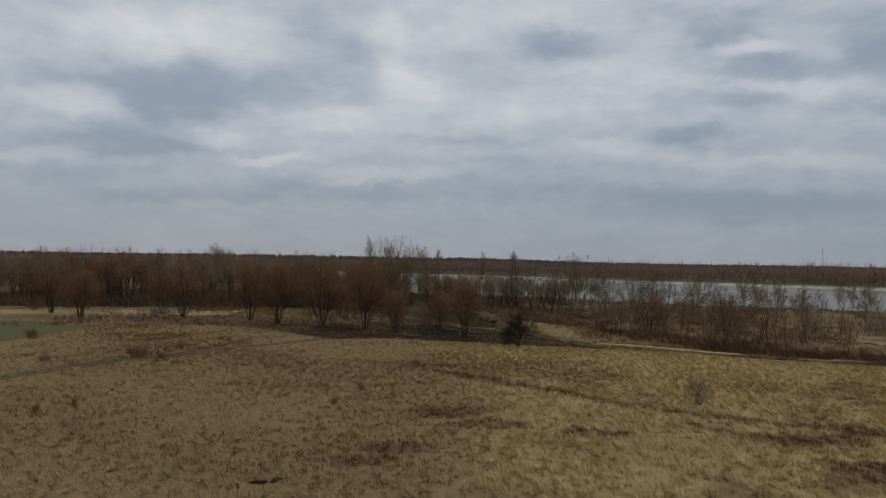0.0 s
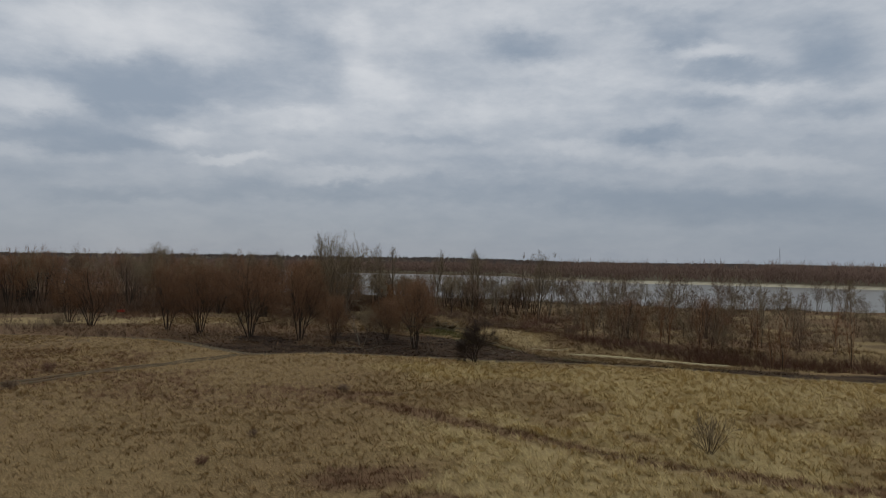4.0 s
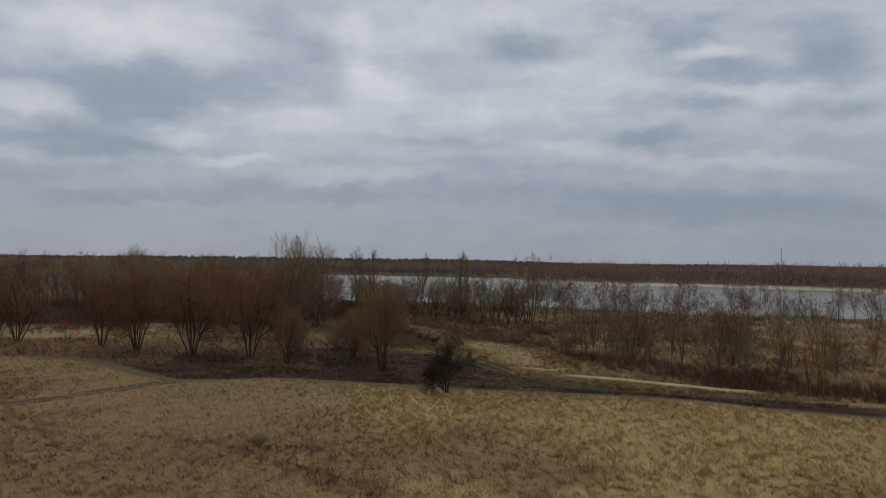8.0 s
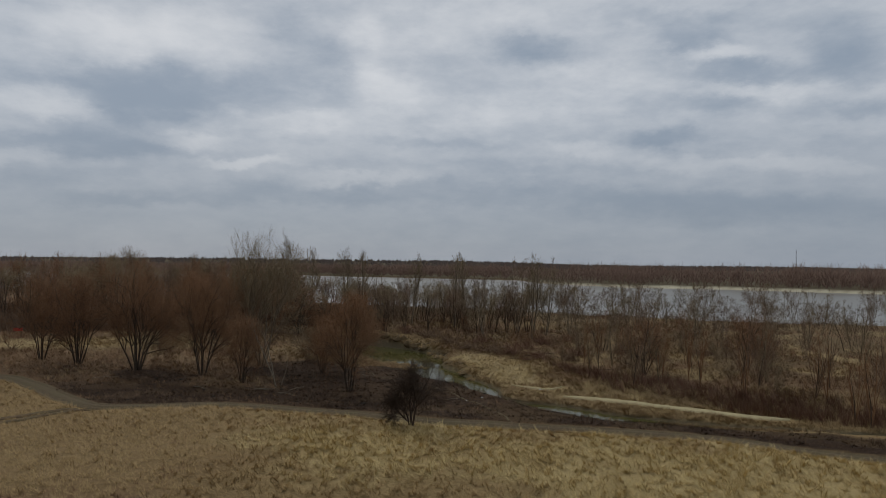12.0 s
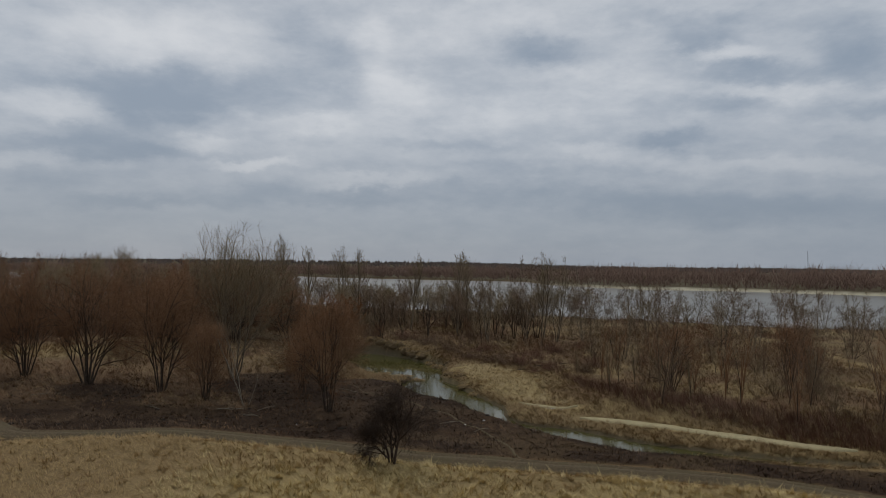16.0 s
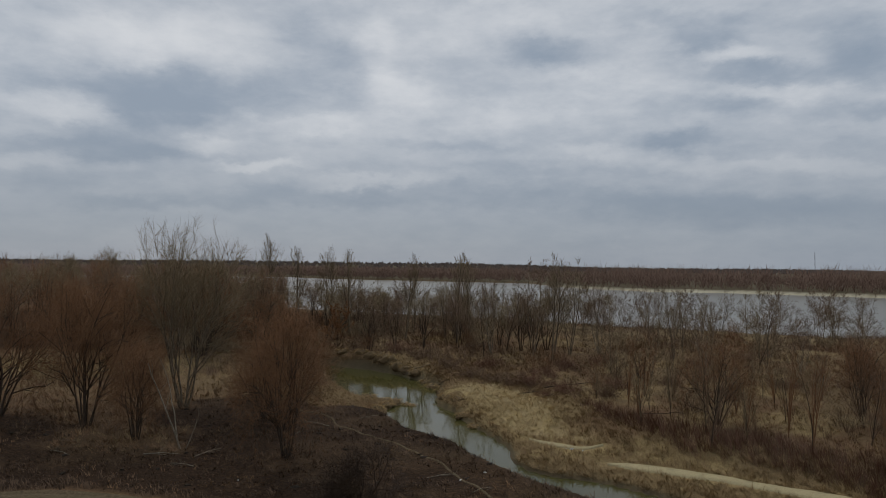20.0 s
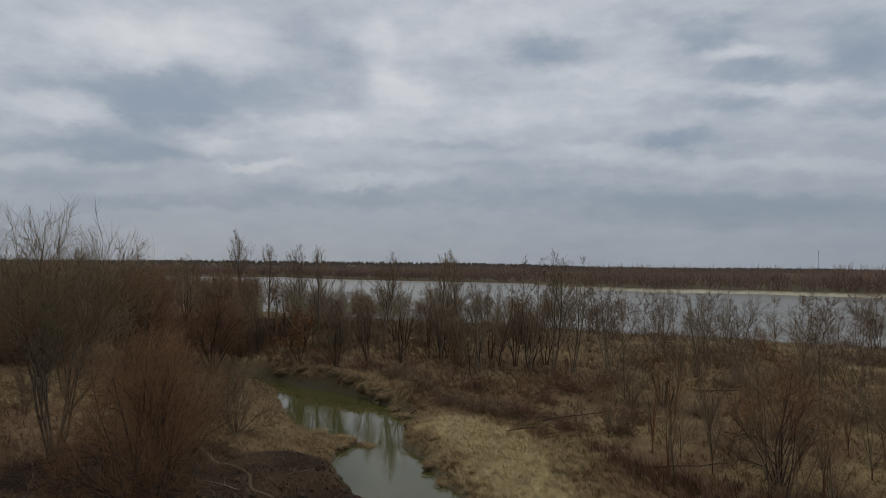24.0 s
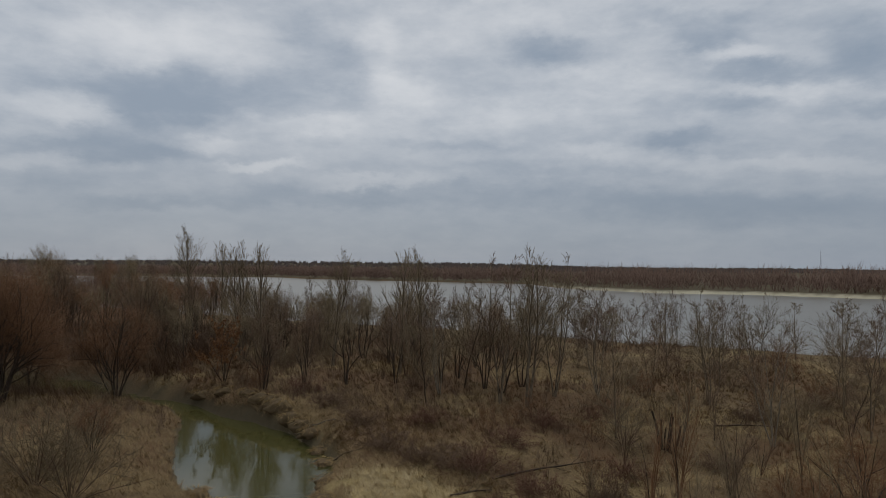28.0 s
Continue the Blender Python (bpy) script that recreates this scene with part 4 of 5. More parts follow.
# The willows behind the track: x, y, height, spread.
for i, (x, y, h, w) in enumerate([(-73, 127.5, 9, 9), (-54.5, 130.5, 10, 9.5), (-39.6, 124.5, 10.5, 9), (-33.5, 121.3, 10.5, 8.5), (-24.6, 117, 11, 9.5),
                                  (-17, 115.8, 11.3, 9.5), (0, 109.4, 9.8, 8), (-62, 138, 9, 8), (-84, 136, 9, 9), (-11.6, 112.6, 7, 5.5), (-97, 150, 10, 9)]):
    grow(willows, i, x, y, h / 11, w / 10)
# Tall trees that stand above the wood: x, y, height.
for i, (x, y, h) in enumerate([(-12.3, 123, 15.4), (-27.3, 211, 19.2), (-21.5, 210, 16.6), (-8.4, 180, 15.4), (-5, 178, 15), (5, 172, 14), (13.4, 168, 14.2),
                               (15.9, 176, 14.5), (-110, 300, 17.5), (26, 152.5, 14.2)]):
    grow(poplars, 0 if i in (0, 8) else 1 + i % 2, x, y, h / 15, (h / 15) * (0.95 if i in (0, 8) else 0.9))
for i, (x, y, h) in enumerate([(23.6, 153.5, 13.6), (29.1, 156.4, 13.7), (18, 157, 10.5), (16.8, 154, 9), (32.8, 152.8, 9.8), (31.3, 143, 9.6), (38.5, 156.8, 8.2), (42.7, 153.1, 10.8), (33.5, 157, 11.5), (20.5, 160, 11), (46, 158.5, 9.5), (52.5, 149, 9.8),
                               (38.6, 142.6, 6), (55.6, 175, 9), (42.1, 140.8, 9.4), (57, 157.3, 9.6), (49.7, 141.6, 10), (48, 164, 9), (66, 170, 8.5), (35.5, 141, 7),
                               (38.7, 131.3, 8), (31.2, 130.3, 6.8), (34.5, 131.2, 6), (31, 115.4, 7.8), (36.9, 114.4, 7), (41.8, 112.3, 7.8), (27, 118.5, 6), (28, 125.3, 6.5), (29.9, 112, 8), (32.9, 112.7, 6),
                               (36.7, 111, 7.6), (43.1, 111.2, 8), (30.3, 120.8, 6.5), (39.5, 107, 6.5), (46, 106, 7.5), (50, 110, 8)]):
    if y < 135:
        grow(saplings, i, x, y, h / 5, h / 6.5)
    else:
        grow(thins, i + 1, x, y, h / 10)
for x, y, h in ((-3.0, 131.4, 5.0), (-6.0, 133, 5.4), (-7.6, 128.4, 4.4)):
    grow(shrubs, 2, x, y, h / 3.2, h / 3.2 * 0.85)
for i, (x, y, h) in enumerate([(-4.3, 119.7, 6.5), (-6.4, 139.8, 3.6), (-23.6, 155.6, 11), (-30, 150, 10.5), (-15, 160, 9.5), (-41, 156, 10), (-21.1, 151.6, 11.5), (33.4, 118.8, 6.8), (47, 121, 6.6)]):
    grow(willows, i, x, y, h / 11, h / 11)

t_rng = np.random.default_rng(33)
# The wood to the west, behind the clearing.
for i in range(150):
    x, y = t_rng.uniform(-140, -14), 160 + 100 * t_rng.uniform(0, 1) ** 1.4
    if y < 158 + 0.25 * (x + 60) + 6 * math.sin(x * 0.2):
        y += 20
    if float(along(np.array(x), np.array(y), STREAM)[0]) > 1.5 and y < lerp(NEAR_SHORE, x) - 6:
        grow(woods, i, x, y, t_rng.uniform(0.95, 1.3) * (1 if x < -40 else 0.8), t_rng.uniform(0.8, 1.05))
# The close growth between the stream and the river.
for i in range(84):
    x, y = t_rng.uniform(-26, 30), t_rng.uniform(158, 212)
    if float(along(np.array(x), np.array(y), STREAM)[0]) > 2.5 and y < lerp(NEAR_SHORE, x) - 5:
        grow(woods, 1 + i % 3, x, y, t_rng.uniform(0.5, 0.82), t_rng.uniform(0.5, 0.75))
# The fringe along the river.
for i in range(76):
    x = t_rng.uniform(-10, 120)
    y = lerp(NEAR_SHORE, x) - (4 + (30 if x < 70 else 50) * t_rng.uniform(0, 1) ** 1.2)
    if float(along(np.array(x), np.array(y), STREAM)[0]) > 1.5:
        grow(thins, i, x, y, t_rng.uniform(0.6, 1.0), t_rng.uniform(0.7, 1.0))
# The thicket to the east.
for i in range(36):
    x, y = t_rng.uniform(42, 95), t_rng.uniform(92, 150)
    if y > 103 - 0.55 * (x - 37):
        size, wide = t_rng.uniform(0.55, 0.8), t_rng.uniform(0.7, 0.9)
        grow(saplings if y < 128 else thins, i, x, y, size * (2 if y < 128 else 1), wide * (1.4 if y < 128 else 1))
for i in range(150):
    x, y = t_rng.uniform(-40, 75), t_rng.uniform(103, 195)
    d = float(along(np.array(x), np.array(y), STREAM)[0])
    open_bar = y < 136 and 8 < x < 33
    if d > 1.2 and y < lerp(NEAR_SHORE, x) - 4 and not (x < 12 and y < 132) and not (open_bar and d < 9) and y > lerp(TRACK, x) + 14:
        grow(shrubs, i, x, y, t_rng.uniform(0.5, 1.25), t_rng.uniform(0.6, 1.3))

# Bushes and saplings in the open grass beyond the stream: x, y, height, spread.
for i, (x, y, h, w) in enumerate([(20.6, 135.8, 1.7, 5.0), (17.2, 137.4, 1.6, 4.4), (23.4, 131.4, 1.5, 3.6), (27.3, 130.3, 1.8, 3.2), (20.9, 129.5, 0.9, 1.6), (14.2, 141, 1.5, 4.5), (23, 141.5, 1.3, 4.0), (11.5, 146.5, 1.6, 4.0),
                                  (29.5, 134.5, 1.2, 3.2), (36, 136, 1.3, 3.0), (26.5, 146, 1.4, 3.6), (44, 148, 1.3, 3.2), (17, 147, 1.5, 4.2), (8.5, 152, 1.6, 4.0), (31, 148.5, 1.2, 3.0), (47, 133, 1.5, 3.4),
                                  (38.5, 128, 1.4, 2.8), (52, 152, 1.4, 3.4), (4.5, 157, 1.7, 4.2), (-1, 161, 1.8, 4.4)]):
    grow(brambles, i, x, y, h / 1.5, w / 3.4)
for i, (x, y, h) in enumerate([(31.2, 130.3, 4.8), (38.1, 134.8, 4.2), (33.6, 129.2, 4.4), (27.4, 120.5, 4.6), (33.4, 128.3, 4.0), (44.2, 123.1, 5.2), (41, 124, 4.6), (30.2, 137.1, 4.4), (26.1, 129.5, 3.8), (36.5, 122, 5.0),
                               (47.5, 127.5, 4.8), (39.5, 119.5, 5.4), (35, 117, 5.0), (44.5, 117, 5.5), (29.6, 124.2, 4.4), (48.5, 120, 5.2), (33, 124.5, 3.6), (42.5, 129, 4.0), (51, 125, 5.0), (46, 138, 4.2)]):
    grow(saplings, i, x, y, h / 5)


def leafy_shrub(x, y, h):
    """A shrub that has kept its withered leaves."""
    rng = np.random.default_rng(91)
    meshes = bare_tree(590, h, 5, 0.45, 0.05, [lv(8, (0.2, 1.0), 0.65, 0.42, 4, 0.03, 0.12, 0.5, 0.7), lv(7, (0.2, 1.0), 0.7, 0.5, 2, 0.04, 0.15, 0.6)], stem_k=6, stem_rise=0.04, stem_wild=0.08, low=0.01)
    root = tree_thing("leafy_shrub", "tall shrub holding withered rust-orange leaves", "shrub", "", meshes, (WILLOW_BARK, WILLOW_TWIG), stand(x, y))
    tips = meshes[1][0]
    src = tips[rng.integers(0, len(tips), 2600)] + rng.normal(0, 0.09, (2600, 3))
    src = src[src[:, 2] > h * 0.22]
    a, b = rng.normal(0, 0.055, (2, len(src), 3))
    v = np.stack([src - a, src + b, src + a, src - b], 1).reshape(-1, 3)
    leaf = plant_material("withered_leaves", (0.13, 0.062, 0.028), (0.27, 0.135, 0.058), 0.0, 2.0)
    part("withered_leaves", raw_mesh("withered_leaves", v, np.arange(len(v)).reshape(-1, 4), leaf), root, "withered rust-orange leaves")


leafy_shrub(-4.7, 162.2, 6.8)


# ------------------------------------------------------------------ distance
def far_woods(name, label, n, x0, x1, depth, near, tall, seed, shoots_each=22, width=0.5, vary=1.0, mat=None, steep=0.6):
    """Woods far off: bundles of rising branches along a line."""
    rng = np.random.default_rng(seed)
    x = rng.uniform(x0, x1, n)
    y = near(x) + depth * rng.uniform(0, 1, n) ** 1.3
    h = tall * (1 + vary * (rng.uniform(-0.22, 0.1, n) + 0.4 * (bumps(x, y, 60, seed) - 0.5)))
    z = height(x, y)
    own = np.repeat(np.arange(n), shoots_each)
    m = len(own)
    az, q = rng.uniform(0, 6.28, m), rng.uniform(0, 1, m) ** 0.6
    up2 = rng.uniform(-0.9, 1.0, m)
    wide = 0.45 * h[own] * q * np.sqrt(1 - up2 * up2)
    crown = np.stack([x[own] + np.cos(az) * wide, y[own] + np.sin(az) * wide, z[own] + h[own] * (0.58 + 0.42 * up2 * q)], 1)
    way3 = np.stack([np.cos(az) * wide, np.sin(az) * wide, steep * h[own]], 1) / h[own][:, None] + rng.normal(0, 0.07, (m, 3))
    trunk = crown - way3 * (0.45 * h[own])[:, None]
    trunk[:, 2] = np.maximum(trunk[:, 2], z[own])
    stem = rng.uniform(0, 1, m) < 0.06
    trunk[stem] = np.stack([x[own], y[own], z[own]], 1)[stem]
    paths = np.stack([trunk, crown], 1)
    rads = width * rng.uniform(0.5, 1.2, (m, 1)) * np.array([[1.0, 0.25]])
    v, q = spikes(paths, rads)
    return tagged(new(name, raw_mesh(name, v, q, mat or FAR_TWIG)), label, "woods", kind="stuff")


far_woods("far_bank_woods", "leafless brown woods along the far river bank", 3000, -700, 620, 190, lambda x: lerp(FAR_SHORE, x) + np.where(x > 95, 14, 3), 16.5, 5, 30, 0.2)
far_woods("ridge_woods", "dark leafless woods on the horizon", 5200, -2300, 1900, 700, lambda x: 1700 + 0.35 * x, 11.5, 15, 9, 1.9, 0.08, RIDGE_TWIG, 1.6)
far_woods("western_woods", "leafless woods receding along the near bank", 1000, -420, -45, 110, lambda x: np.maximum(lerp(NEAR_SHORE, x) - 120, 225), 14.5, 6, 44, 0.07)


def mast():
    """Lattice radio mast."""
    root = tagged(new("radio_mast"), "thin steel lattice radio mast on the horizon", "mast")
    steel, n, b = material("galvanised_steel", 0.5, 0.5)
    b.inputs["Metallic"].default_value = 0.6
    n.links.new(n.mix(n.noise(place(n), 0.5, 3), (0.10, 0.10, 0.11), (0.2, 0.2, 0.21)), b.inputs["Base Color"])
    H, w = 76.0, 2.6
    corner = [np.array([math.cos(a), math.sin(a)]) * w for a in (0.3, 2.4, 4.5)]
    for c in corner:
        p = np.array([[[*c, 0], [*(c * 0.45), H]]])
        part("leg", raw_mesh("leg", *tubes(p, np.full((1, 2), 0.22), 5), steel), root)
    rods = []
    for i in range(16):
        a, b2 = i * H / 16, (i + 1) * H / 16
        for j in range(3):
            k0, k1 = 1 - 0.55 * a / H, 1 - 0.55 * b2 / H
            rods.append([[*(corner[j] * k0), a], [*(corner[(j + 1) % 3] * k1), b2]])
    part("bracing", raw_mesh("bracing", *tubes(np.array(rods), np.full((len(rods), 2), 0.1), 4), steel), root)
    part("antenna", raw_mesh("antenna", *tubes(np.array([[[0, 0, H - 2], [0, 0, H + 6]]]), np.full((1, 2), 0.35), 5), steel), root)
    root.matrix_world = pose(1476.7, 2502, float(height(1476.7, 2502)) - 1)
    return root


mast()

# ------------------------------------------------------------------ things on the flood plain
def bar(name, line, half, label, seed):
    """A low bank of bare sand."""
    prof = [(-half, -0.15), (-half * 0.85, 0.04), (-half * 0.4, 0.10), (0, 0.12), (half * 0.4, 0.10), (half * 0.85, 0.04), (half, -0.15)]
    v, q = strip(line, prof, 0.5, 0.03, 0.4, seed)
    n = len(v) // 7
    taper = np.clip(np.minimum(np.arange(n), np.arange(n)[::-1]) / 4 + 0.15, 0, 1)
    v = v.reshape(n, 7, 3)
    mid = v[:, 3:4].copy()
    v[:, :, :2] = mid[:, :, :2] + (v[:, :, :2] - mid[:, :, :2]) * taper[:, None, None]
    return tagged(new(name, raw_mesh(name, v.reshape(-1, 3), q, SAND, True)), label, "sand bar", "sand bars")


bar("sand_bar", SAND_LINE, 0.72, "long strip of bare pale sand beside the stream", 91)
bar("sand_bar", SAND_SPOT, 0.42, "small pale sand patch with litter beside the stream", 95)
PATHWAY = [(-11.5, 132.8), (-6, 128.2), (-0.4, 122.2), (3.6, 116.9), (6.7, 113.4), (10.4, 108), (12.7, 103), (14.5, 97), (15, 93.5)]
tagged(new("foot_path", raw_mesh("foot_path", *strip(PATHWAY, [(-0.14, -0.08), (-0.07, 0.0), (0.07, 0.0), (0.14, -0.08)], 0.4, 0.03, 1.6, 97), DIRT, True)), "faint trodden path over burnt ground", "path", kind="structure")

# The thorn bush at the edge of the track, and the lone shrub in the meadow.
THORN_FORKS = [(5, (0.3, 1.0), 0.7, 0.75, 4, 0.0, 0.12, 0.62), (5, (0.25, 1.0), 0.8, 0.75, 3, 0.0, 0.14, 0.6), (6, (0.2, 1.0), 0.8, 0.75, 2, 0.0, 0.16, 0.6), (12, (0.1, 1.0), 0.8, 0.8, 2, 0.0, 0.16, 0.7)]
tree_thing("thorn_bush", "dark leafless thorn bush with a dense round crown beside the track", "bush", "",
           forked_tree(603, 4.7, 5.2, 3, 0.35, 0.36, 0.09, THORN_FORKS, 0.008, 0.0, 0.1, 0.5, 2.1), (DARK_TWIG, DARK_TWIG), stand(6.6, 91.9, 0.4))
tree_thing("meadow_shrub", "small vase-shaped leafless shrub standing alone in grass", "shrub", "",
           bare_tree(602, 2.4, 16, 0.6, 0.022, [lv(8, (0.2, 1.0), 0.6, 0.45, 3, 0.05, 0.1, 0.6), lv(10, (0.2, 1.0), 0.6, 0.5, 2, 0.1, 0.1, 0.7)], stem_k=5, stem_rise=0.06, low=0.006), (DARK_TWIG, GREY_TWIG), stand(17.2, 57.6, 1.0))
BUSH_FORKS = [(4, (0.3, 1.0), 0.5, 0.75, 3, 0.04, 0.12, 0.65), (6, (0.2, 1.0), 0.55, 0.8, 2, 0.08, 0.14, 0.65), (7, (0.1, 1.0), 0.55, 0.85, 2, 0.1, 0.14, 0.7)]
bushes = [tree_thing("meadow_bush", "low dense leafless bush with dark reddish twigs in grass", "bush", "bushes in the meadow",
                     forked_tree(620 + i, 1.4, 2.4, 7, 0.8, 0.4, 0.015, BUSH_FORKS, 0.005, 0.03, 0.08, 0.7, 2.0), (BUSH_TWIG, (BUSH_TWIG, BRUSH_TWIG)[i]), HIDE) for i in range(2)]
for i, (x, y, h, w) in enumerate([(-37.4, 77, 1.3, 2.6), (-34, 75.5, 0.9, 1.4), (-35.5, 84.1, 1.0, 1.6), (-30.4, 53.2, 0.8, 0.5), (-31.9, 51.2, 0.7, 0.5), (-45.4, 73.5, 0.8, 1.6), (-58.8, 91.5, 1.4, 2.2),
                                  (-10.3, 61.3, 0.5, 0.8), (-11.7, 55.8, 0.5, 0.8), (-6.3, 75.3, 0.5, 1.8), (-48.6, 132.9, 3.2, 6.5), (-60, 131, 2.8, 5), (-90, 140, 3, 6)]):
    if y < 100:
        grow(bushes, i, x, y, h / 1.4, w / 2.4)
    else:
        grow(shrubs, i, x, y, h / 3.2, w / 4.2)


def dead_tree():
    """The bleached forked tree behind the burnt strip."""
    rng = np.random.default_rng(77)
    src = np.array([[0, 0, -0.2], [-0.3, 0, 0.8], [0.3, 0.1, 0.0]])
    way4 = np.array([[-0.42, 0, 0.9], [-0.05, 0.1, 1.0], [0.3, 0.1, 0.8]])
    p = shoots(rng, src, way4, np.array([6.6, 5.8, 2.6]), 8, 0.02, 0.1)
    r = np.array([[0.065], [0.055], [0.04]]) * np.linspace(1, 0.3, 8)[None]
    tp, tr = offspring(rng, p, r, 5, (0.4, 1.0), 0.7, 0.35, 4, 0.05, 0.15, 0.5)
    return tree_thing("dead_tree", "bleached forked dead tree with bare pale limbs", "tree", "", (tubes(p, r, 6), joined([tubes(tp, np.maximum(tr, 0.01), 3)])), (PALE_BARK, PALE_BARK), stand(-7.6, 110.8))


dead_tree()


def fallen(x, y, length, thick, turn, name, label, mat, seed, lift=0.12):
    """A fallen branch: a crooked stem that lies on the ground, with broken side shoots."""
    rng = np.random.default_rng(seed)
    k = 7
    t = np.linspace(0, 1, k)
    xs = x + np.cos(turn) * length * t + rng.normal(0, 0.06 * length, k) * t * (1 - t) * 2
    ys = y + np.sin(turn) * length * t + rng.normal(0, 0.06 * length, k) * t * (1 - t) * 2
    p = np.stack([xs, ys, height(xs, ys) + thick * 0.6 + lift * np.sin(t * 2.5)], -1)[None]
    r = thick * np.linspace(1, 0.35, k)[None]
    sp, sr = offspring(rng, p, r, 6, (0.3, 1.0), 0.7, 0.3, 4, 0.1, 0.15, 0.55)
    sp[..., 2] = np.maximum(sp[..., 2], height(sp[..., 0], sp[..., 1]) + 0.02)
    root = tagged(new(name), label, "branch", "fallen wood")
    base = Matrix.Translation(p[0, 0])
    pieces = [("stem", tubes(p, r, 6))] + [("side_shoot", tubes(sp[j:j + 1], np.maximum(sr[j:j + 1], 0.008), 3)) for j in range(len(sp))]
    for nm, (v, q) in pieces:
        part(nm, raw_mesh(nm, v - p[0, 0], q, mat, True), root)
    root.matrix_world = base
    return root


for i, (x, y, ln, th, tu) in enumerate([(-9.5, 109.2, 2.4, 0.05, 0.1), (-6.0, 109.0, 2.0, 0.04, 0.9), (-5.2, 106.8, 1.6, 0.035, 3.0), (-27, 112, 2.2, 0.04, 0.3), (1.5, 117.8, 2.6, 0.045, 2.7), (3.6, 121, 1.6, 0.03, 0.2),
                                        (9.6, 105.5, 1.8, 0.035, 0.2), (-14, 108.5, 1.5, 0.03, 2.9), (12.2, 102.6, 1.4, 0.03, 0.5), (-1, 113.5, 2.2, 0.035, 1.2), (33, 146, 2.4, 0.06, 2.4), (38, 150, 3.0, 0.05, 0.4), (9.5, 147.5, 4.5, 0.06, -2.9)]):
    fallen(x, y, ln, th, tu, "fallen_branch", "bleached fallen branch lying on the ground", PALE_BARK, 700 + i)
for i, (x, y, ln, th, tu) in enumerate([(21.2, 134.2, 8, 0.08, 0.45), (18.5, 131.5, 2.6, 0.08, 0.25), (26, 121.6, 6, 0.055, 0.12), (12.6, 140.5, 8, 0.07, 2.9), (40.3, 146.5, 5, 0.08, -0.2), (20.6, 129.2, 1.8, 0.09, 0.6)]):
    fallen(x, y, ln, th, tu, "fallen_log", "dark fallen willow trunk with shoots in dry grass", WILLOW_BARK, 720 + i, 0.15)


def stump_cluster():
    rng = np.random.default_rng(5)
    root = tagged(new("broken_stumps"), "cluster of snapped dark tree stems in dry grass", "stump")
    for i in range(8):
        a = i * 2.4
        src = np.array([[math.cos(a) * 0.25 * i ** 0.5, math.sin(a) * 0.2 * i ** 0.5, -0.2]])
        p = shoots(rng, src, np.array([[math.cos(a) * 0.18, math.sin(a) * 0.18, 1.0]]), np.array([rng.uniform(1.4, 3.2)]), 5, 0.02, 0.05)
        part("stem", raw_mesh("stem", *tubes(p, 0.095 * rng.uniform(0.7, 1.1) * np.linspace(1, 0.7, 5)[None], 6), WILLOW_BARK, True), root)
    root.matrix_world = stand(34.2, 140.3)


stump_cluster()

TURF = material("turf_sod", 0.95, 0.1)
TURF[1].links.new(TURF[1].mix(TURF[1].noise(place(TURF[1]), 3.5, 5, 0.65), (0.075, 0.052, 0.031), (0.22, 0.155, 0.083)), TURF[2].inputs["Base Color"])


def sod(x, y, rx, ry, h, seed, turn=0.0):
    """An overhanging sod of turf at the water's edge, with a fringe of hanging grass."""
    rng = np.random.default_rng(seed)
    bm = bmesh.new()
    bmesh.ops.create_icosphere(bm, subdivisions=3, radius=1.0)
    for v in bm.verts:
        k = 0.8 + 0.45 * noise.noise(v.co * 1.7 + Vector((seed, 0, 0)))
        v.co = Vector((v.co.x * rx * k, v.co.y * ry * k, v.co.z * h * k))
    me = bpy.data.meshes.new("earth")
    bm.to_mesh(me)
    bm.free()
    me.materials.append(TURF[0])
    me.polygons.foreach_set("use_smooth", np.ones(len(me.polygons), bool))
    root = tagged(new("turf_sod"), "slumped sod of earth and dry grass at the water edge", "sod", "sods along the bank")
    part("earth", me, root)
    n = 90
    a = rng.uniform(0, 6.28, n)
    q = np.sqrt(rng.uniform(0.1, 1, n))
    src = np.stack([np.cos(a) * rx * q * 0.9, np.sin(a) * ry * q * 0.9, h * np.sqrt(np.maximum(0, 1 - 0.8 * q * q))], 1)
    p = shoots(rng, src, np.stack([np.cos(a) * 0.8, np.sin(a) * 0.8, np.full(n, 0.45)], 1), rng.uniform(0.25, 0.6, n), 4, -0.4, 0.25)
    part("grass_fringe", raw_mesh("grass_fringe", *tubes(p, np.full((n, 1), 0.018) * np.linspace(1, 0.3, 4)[None], 3), STRAW), root)
    z = max(float(height(x, y)), WATER_Z - 0.1)
    root.matrix_world = Matrix.LocRotScale((x, y, z), Euler((0, 0, turn)), None)


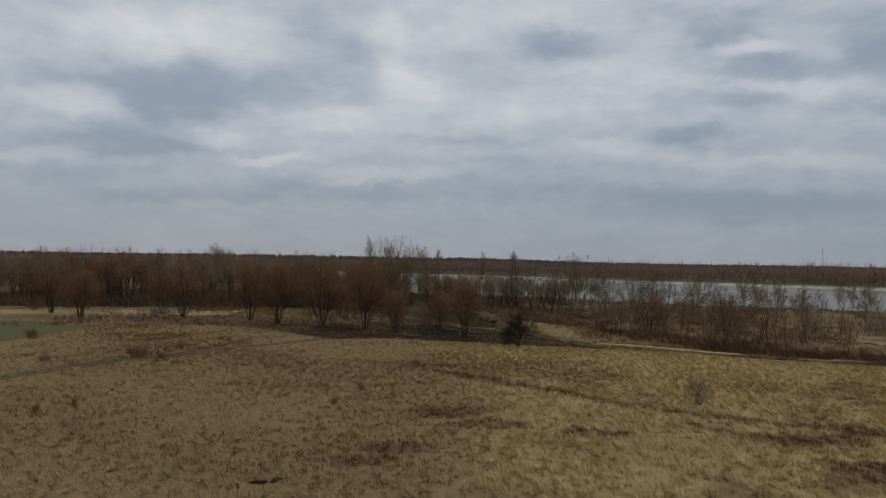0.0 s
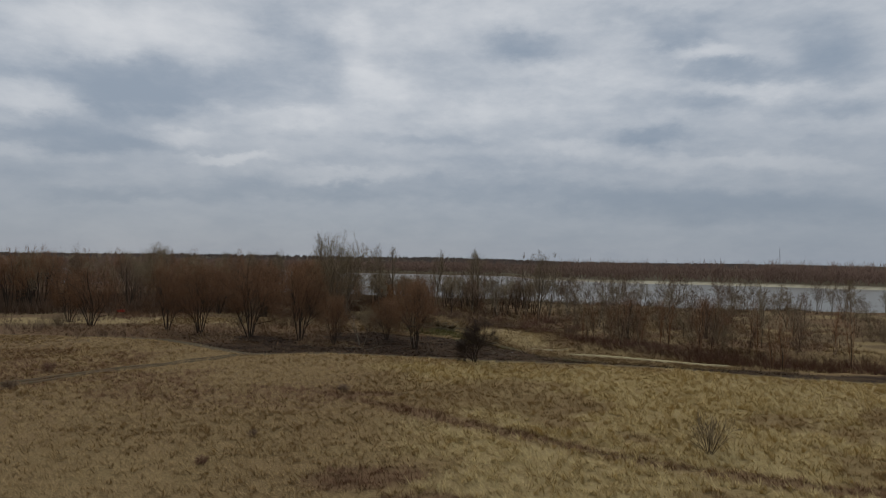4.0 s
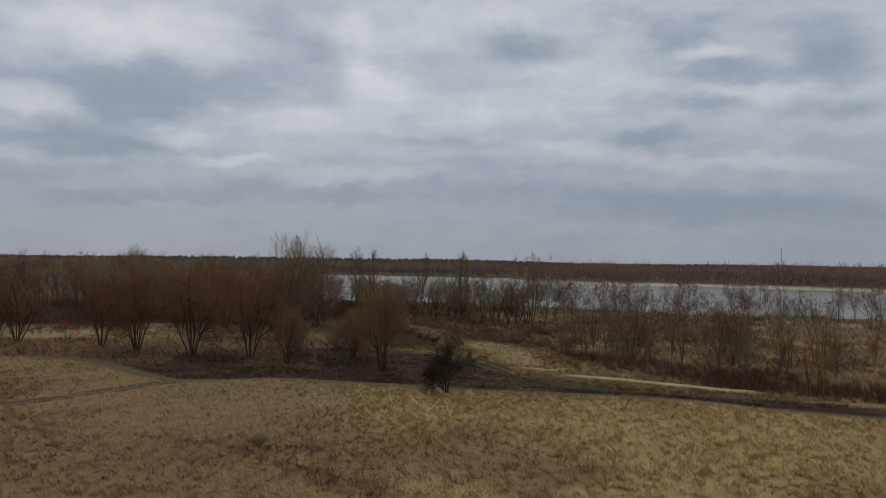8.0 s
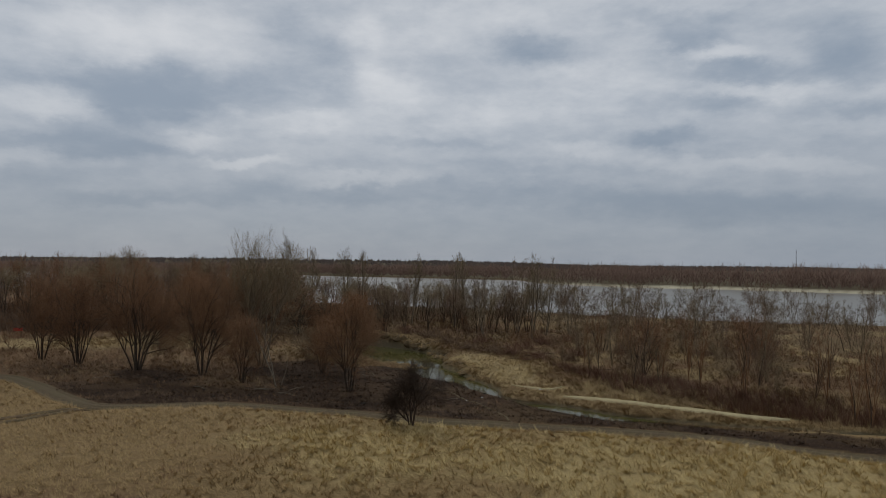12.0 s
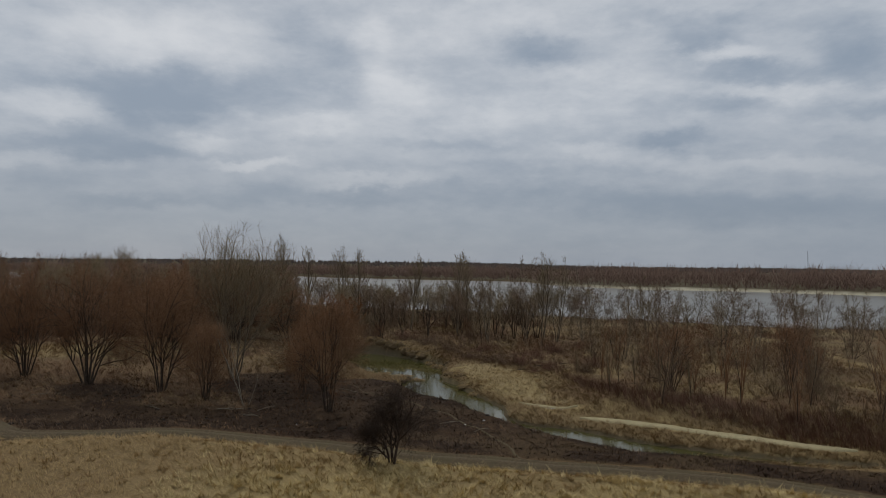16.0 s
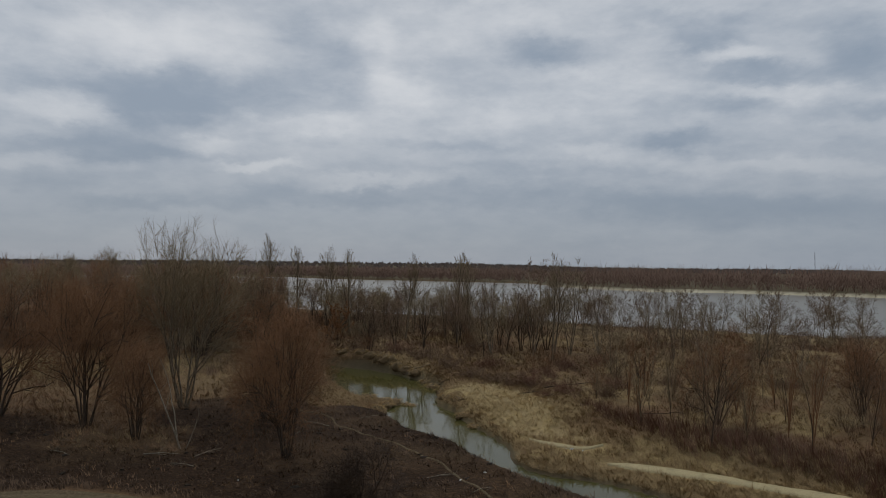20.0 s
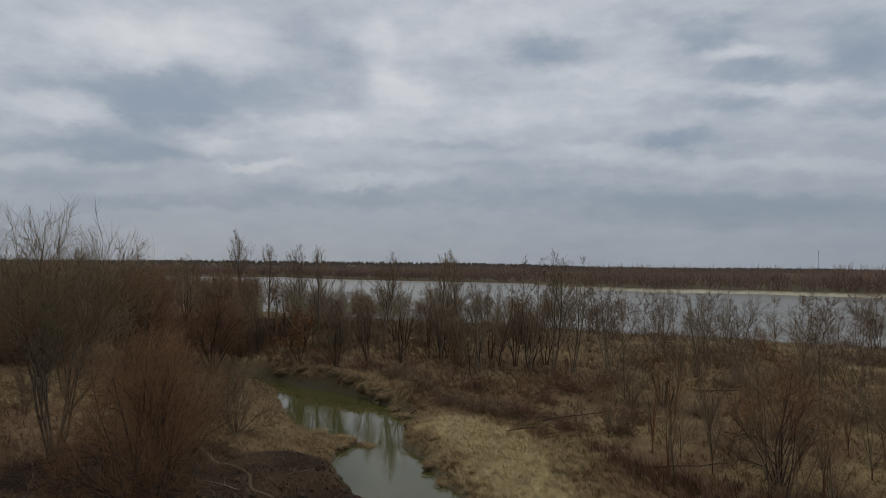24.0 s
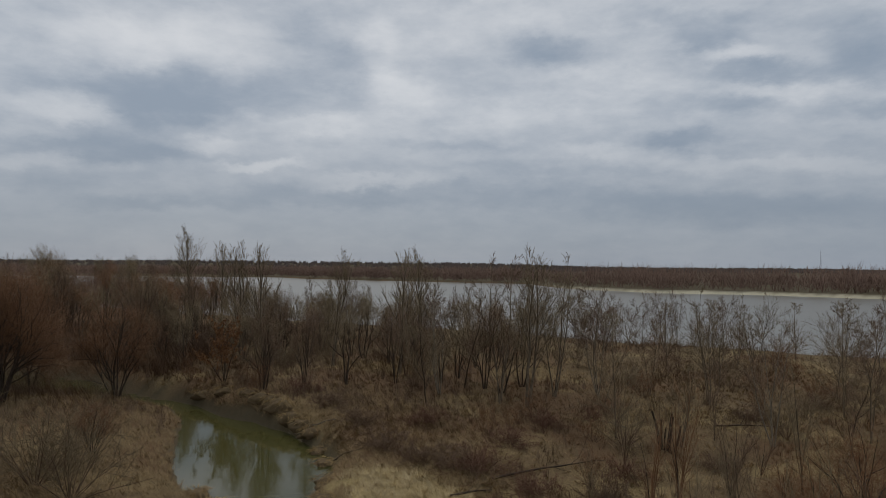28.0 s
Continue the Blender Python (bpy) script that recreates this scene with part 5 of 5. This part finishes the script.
for i, (x, y, rx, ry, h) in enumerate([(4.4, 133.0, 1.3, 0.7, 0.35), (5.9, 131.8, 1.2, 0.6, 0.32), (7.3, 131.2, 0.9, 0.5, 0.26), (5.2, 130.2, 0.9, 0.8, 0.35), (3.0, 134.6, 1.1, 0.7, 0.35), (3.4, 152.6, 1.5, 1.0, 0.8), (5.0, 150.4, 1.3, 0.9, 0.75), (1.2, 154.8, 1.6, 0.9, 0.7),
                                       (10.8, 135.6, 1.1, 0.8, 0.5), (11.2, 132.2, 1.0, 0.8, 0.45), (7.6, 146.6, 1.2, 0.8, 0.6), (9.6, 141, 1.1, 0.9, 0.5), (-6.2, 160.2, 1.3, 0.9, 0.6), (13.5, 122.5, 0.8, 0.6, 0.3), (4.4, 128, 0.8, 0.6, 0.35), (2.4, 153.8, 1.0, 0.7, 0.9), (4.2, 151.8, 0.9, 0.7, 0.85), (6.4, 148.6, 1.1, 0.8, 0.7), (8.8, 143.8, 0.9, 0.7, 0.5), (-0.4, 156.2, 1.2, 0.8, 0.7),
                                       (-3.4, 158.4, 1.1, 0.8, 0.6), (12.4, 130.5, 0.9, 0.7, 0.4), (12.6, 125.6, 0.8, 0.6, 0.35)]):
    sod(x, y, rx, ry, h, 800 + i, i * 1.3)


def red_board():
    """A red board on two posts by the wood."""
    root = tagged(new("red_board"), "small faded red board on two posts in grass", "sign")
    red, n, b = material("faded_red_paint", 0.6, 0.3)
    n.links.new(n.mix(n.noise(place(n), 4, 4), (0.28, 0.026, 0.019), (0.42, 0.046, 0.032)), b.inputs["Base Color"])
    bm = bmesh.new()
    bmesh.ops.create_cube(bm, size=1.0, matrix=Matrix.Translation((0, 0, 1.25)) @ Matrix.Diagonal((1.5, 0.05, 0.5, 1)))
    bmesh.ops.bevel(bm, geom=bm.edges[:], offset=0.012, segments=1, affect="EDGES")
    me = bpy.data.meshes.new("board")
    bm.to_mesh(me), bm.free()
    me.materials.append(red)
    part("board", me, root)
    for sx in (-0.6, 0.6):
        p = np.array([[[sx, 0.06, -0.3], [sx, 0.06, 0.6], [sx, 0.06, 1.5]]])
        part("post", raw_mesh("post", *tubes(p, np.full((1, 3), 0.05), 8), WILLOW_BARK, True), root)
    root.matrix_world = stand(-57.7, 148.6)


red_board()


def lump(name, label, category, x, y, size, mat, seed, group=""):
    """A small irregular thing: a stone, a clod, a piece of litter."""
    bm = bmesh.new()
    bmesh.ops.create_icosphere(bm, subdivisions=2, radius=1.0)
    for v in bm.verts:
        k = 0.75 + 0.6 * noise.noise(v.co * 1.4 + Vector((seed * 1.7, 0, 0)))
        v.co = Vector((v.co.x * size[0] * k, v.co.y * size[1] * k, v.co.z * size[2] * k))
    me = bpy.data.meshes.new(name)
    bm.to_mesh(me), bm.free()
    me.materials.append(mat)
    ob = tagged(new(name, me), label, category, group)
    ob.matrix_world = stand(x, y, seed)
    return ob


CHAR = material("charred_soil", 0.95, 0.1)
CHAR[1].links.new(CHAR[1].mix(CHAR[1].noise(place(CHAR[1]), 6, 5, 0.7), (0.012, 0.01, 0.008), (0.06, 0.047, 0.035)), CHAR[2].inputs["Base Color"])
LITTER = material("white_plastic", 0.6, 0.3)
LITTER[1].links.new(LITTER[1].mix(LITTER[1].noise(place(LITTER[1]), 8, 3), (0.4, 0.4, 0.38), (0.75, 0.74, 0.7)), LITTER[2].inputs["Base Color"])
for i, (x, y, a, b) in enumerate([(-12.2, 38.1, 0.7, 0.25), (-11.5, 38.4, 0.45, 0.2), (-13.2, 37.7, 0.4, 0.1)]):
    lump("charred_clod", "black clod of churned earth in the grass", "clod", x, y, (a, b, 0.16), CHAR[0], i, "churned earth")
for i in range(60):
    x, y = t_rng.uniform(-30, 15), t_rng.uniform(99, 126)
    if cover(np.array(x), np.array(y))[0] > 0.6:
        lump("charred_clod", "charred clod on burnt ground", "clod", x, y, (t_rng.uniform(0.15, 0.4), t_rng.uniform(0.12, 0.3), 0.13), CHAR[0], i, "burnt clods")
for i, (x, y, a) in enumerate([(20.5, 114.6, 0.25), (20.1, 114.9, 0.15), (21.2, 114.2, 0.12), (13.2, 106.2, 0.14), (11.6, 104.9, 0.12), (-1.6, 104.2, 0.1)]):
    lump("litter", "piece of washed-up white plastic litter", "litter", x, y, (a, a * 0.7, a * 0.6), LITTER[0], i, "litter")

x, y = scatter(26000, -34, 48, 88, 130, g_rng, lambda x, y: (cover(x, y)[0] > 0.15) * (0.10 + 0.7 * (bumps(x, y * 2.2, 2.6, 93, 2) > 0.64)))
grass_thing("burnt_strip_grass", "scorched tawny grass left on burnt ground", tufts(x, y, 5, 0.42, 0.03, 1.05, g_rng), BRUSH_TWIG)
x, y = scatter(5000, -34, 48, 88, 130, g_rng, lambda x, y: (cover(x, y)[0] > 0.15) * (bumps(x, y * 2.2, 3.2, 99, 2) > 0.66))
grass_thing("unburnt_tufts", "tan grass tufts left between burnt patches", tufts(x, y, 4, 0.35, 0.03, 1.2, g_rng), STRAW_RED)
x, y = scatter(26000, -34, 48, 88, 130, g_rng, lambda x, y: (cover(x, y)[0] > 0.4) * (0.2 + 0.8 * step(bumps(x, y * 1.6, 1.8, 103, 2), 0.45, 0.6)))
grass_thing("charred_stubble", "short charred grass stubble on burnt ground", tufts(x, y, 5, 0.24, 0.05, 1.0, g_rng, 0.6, True), CHAR_STALK)
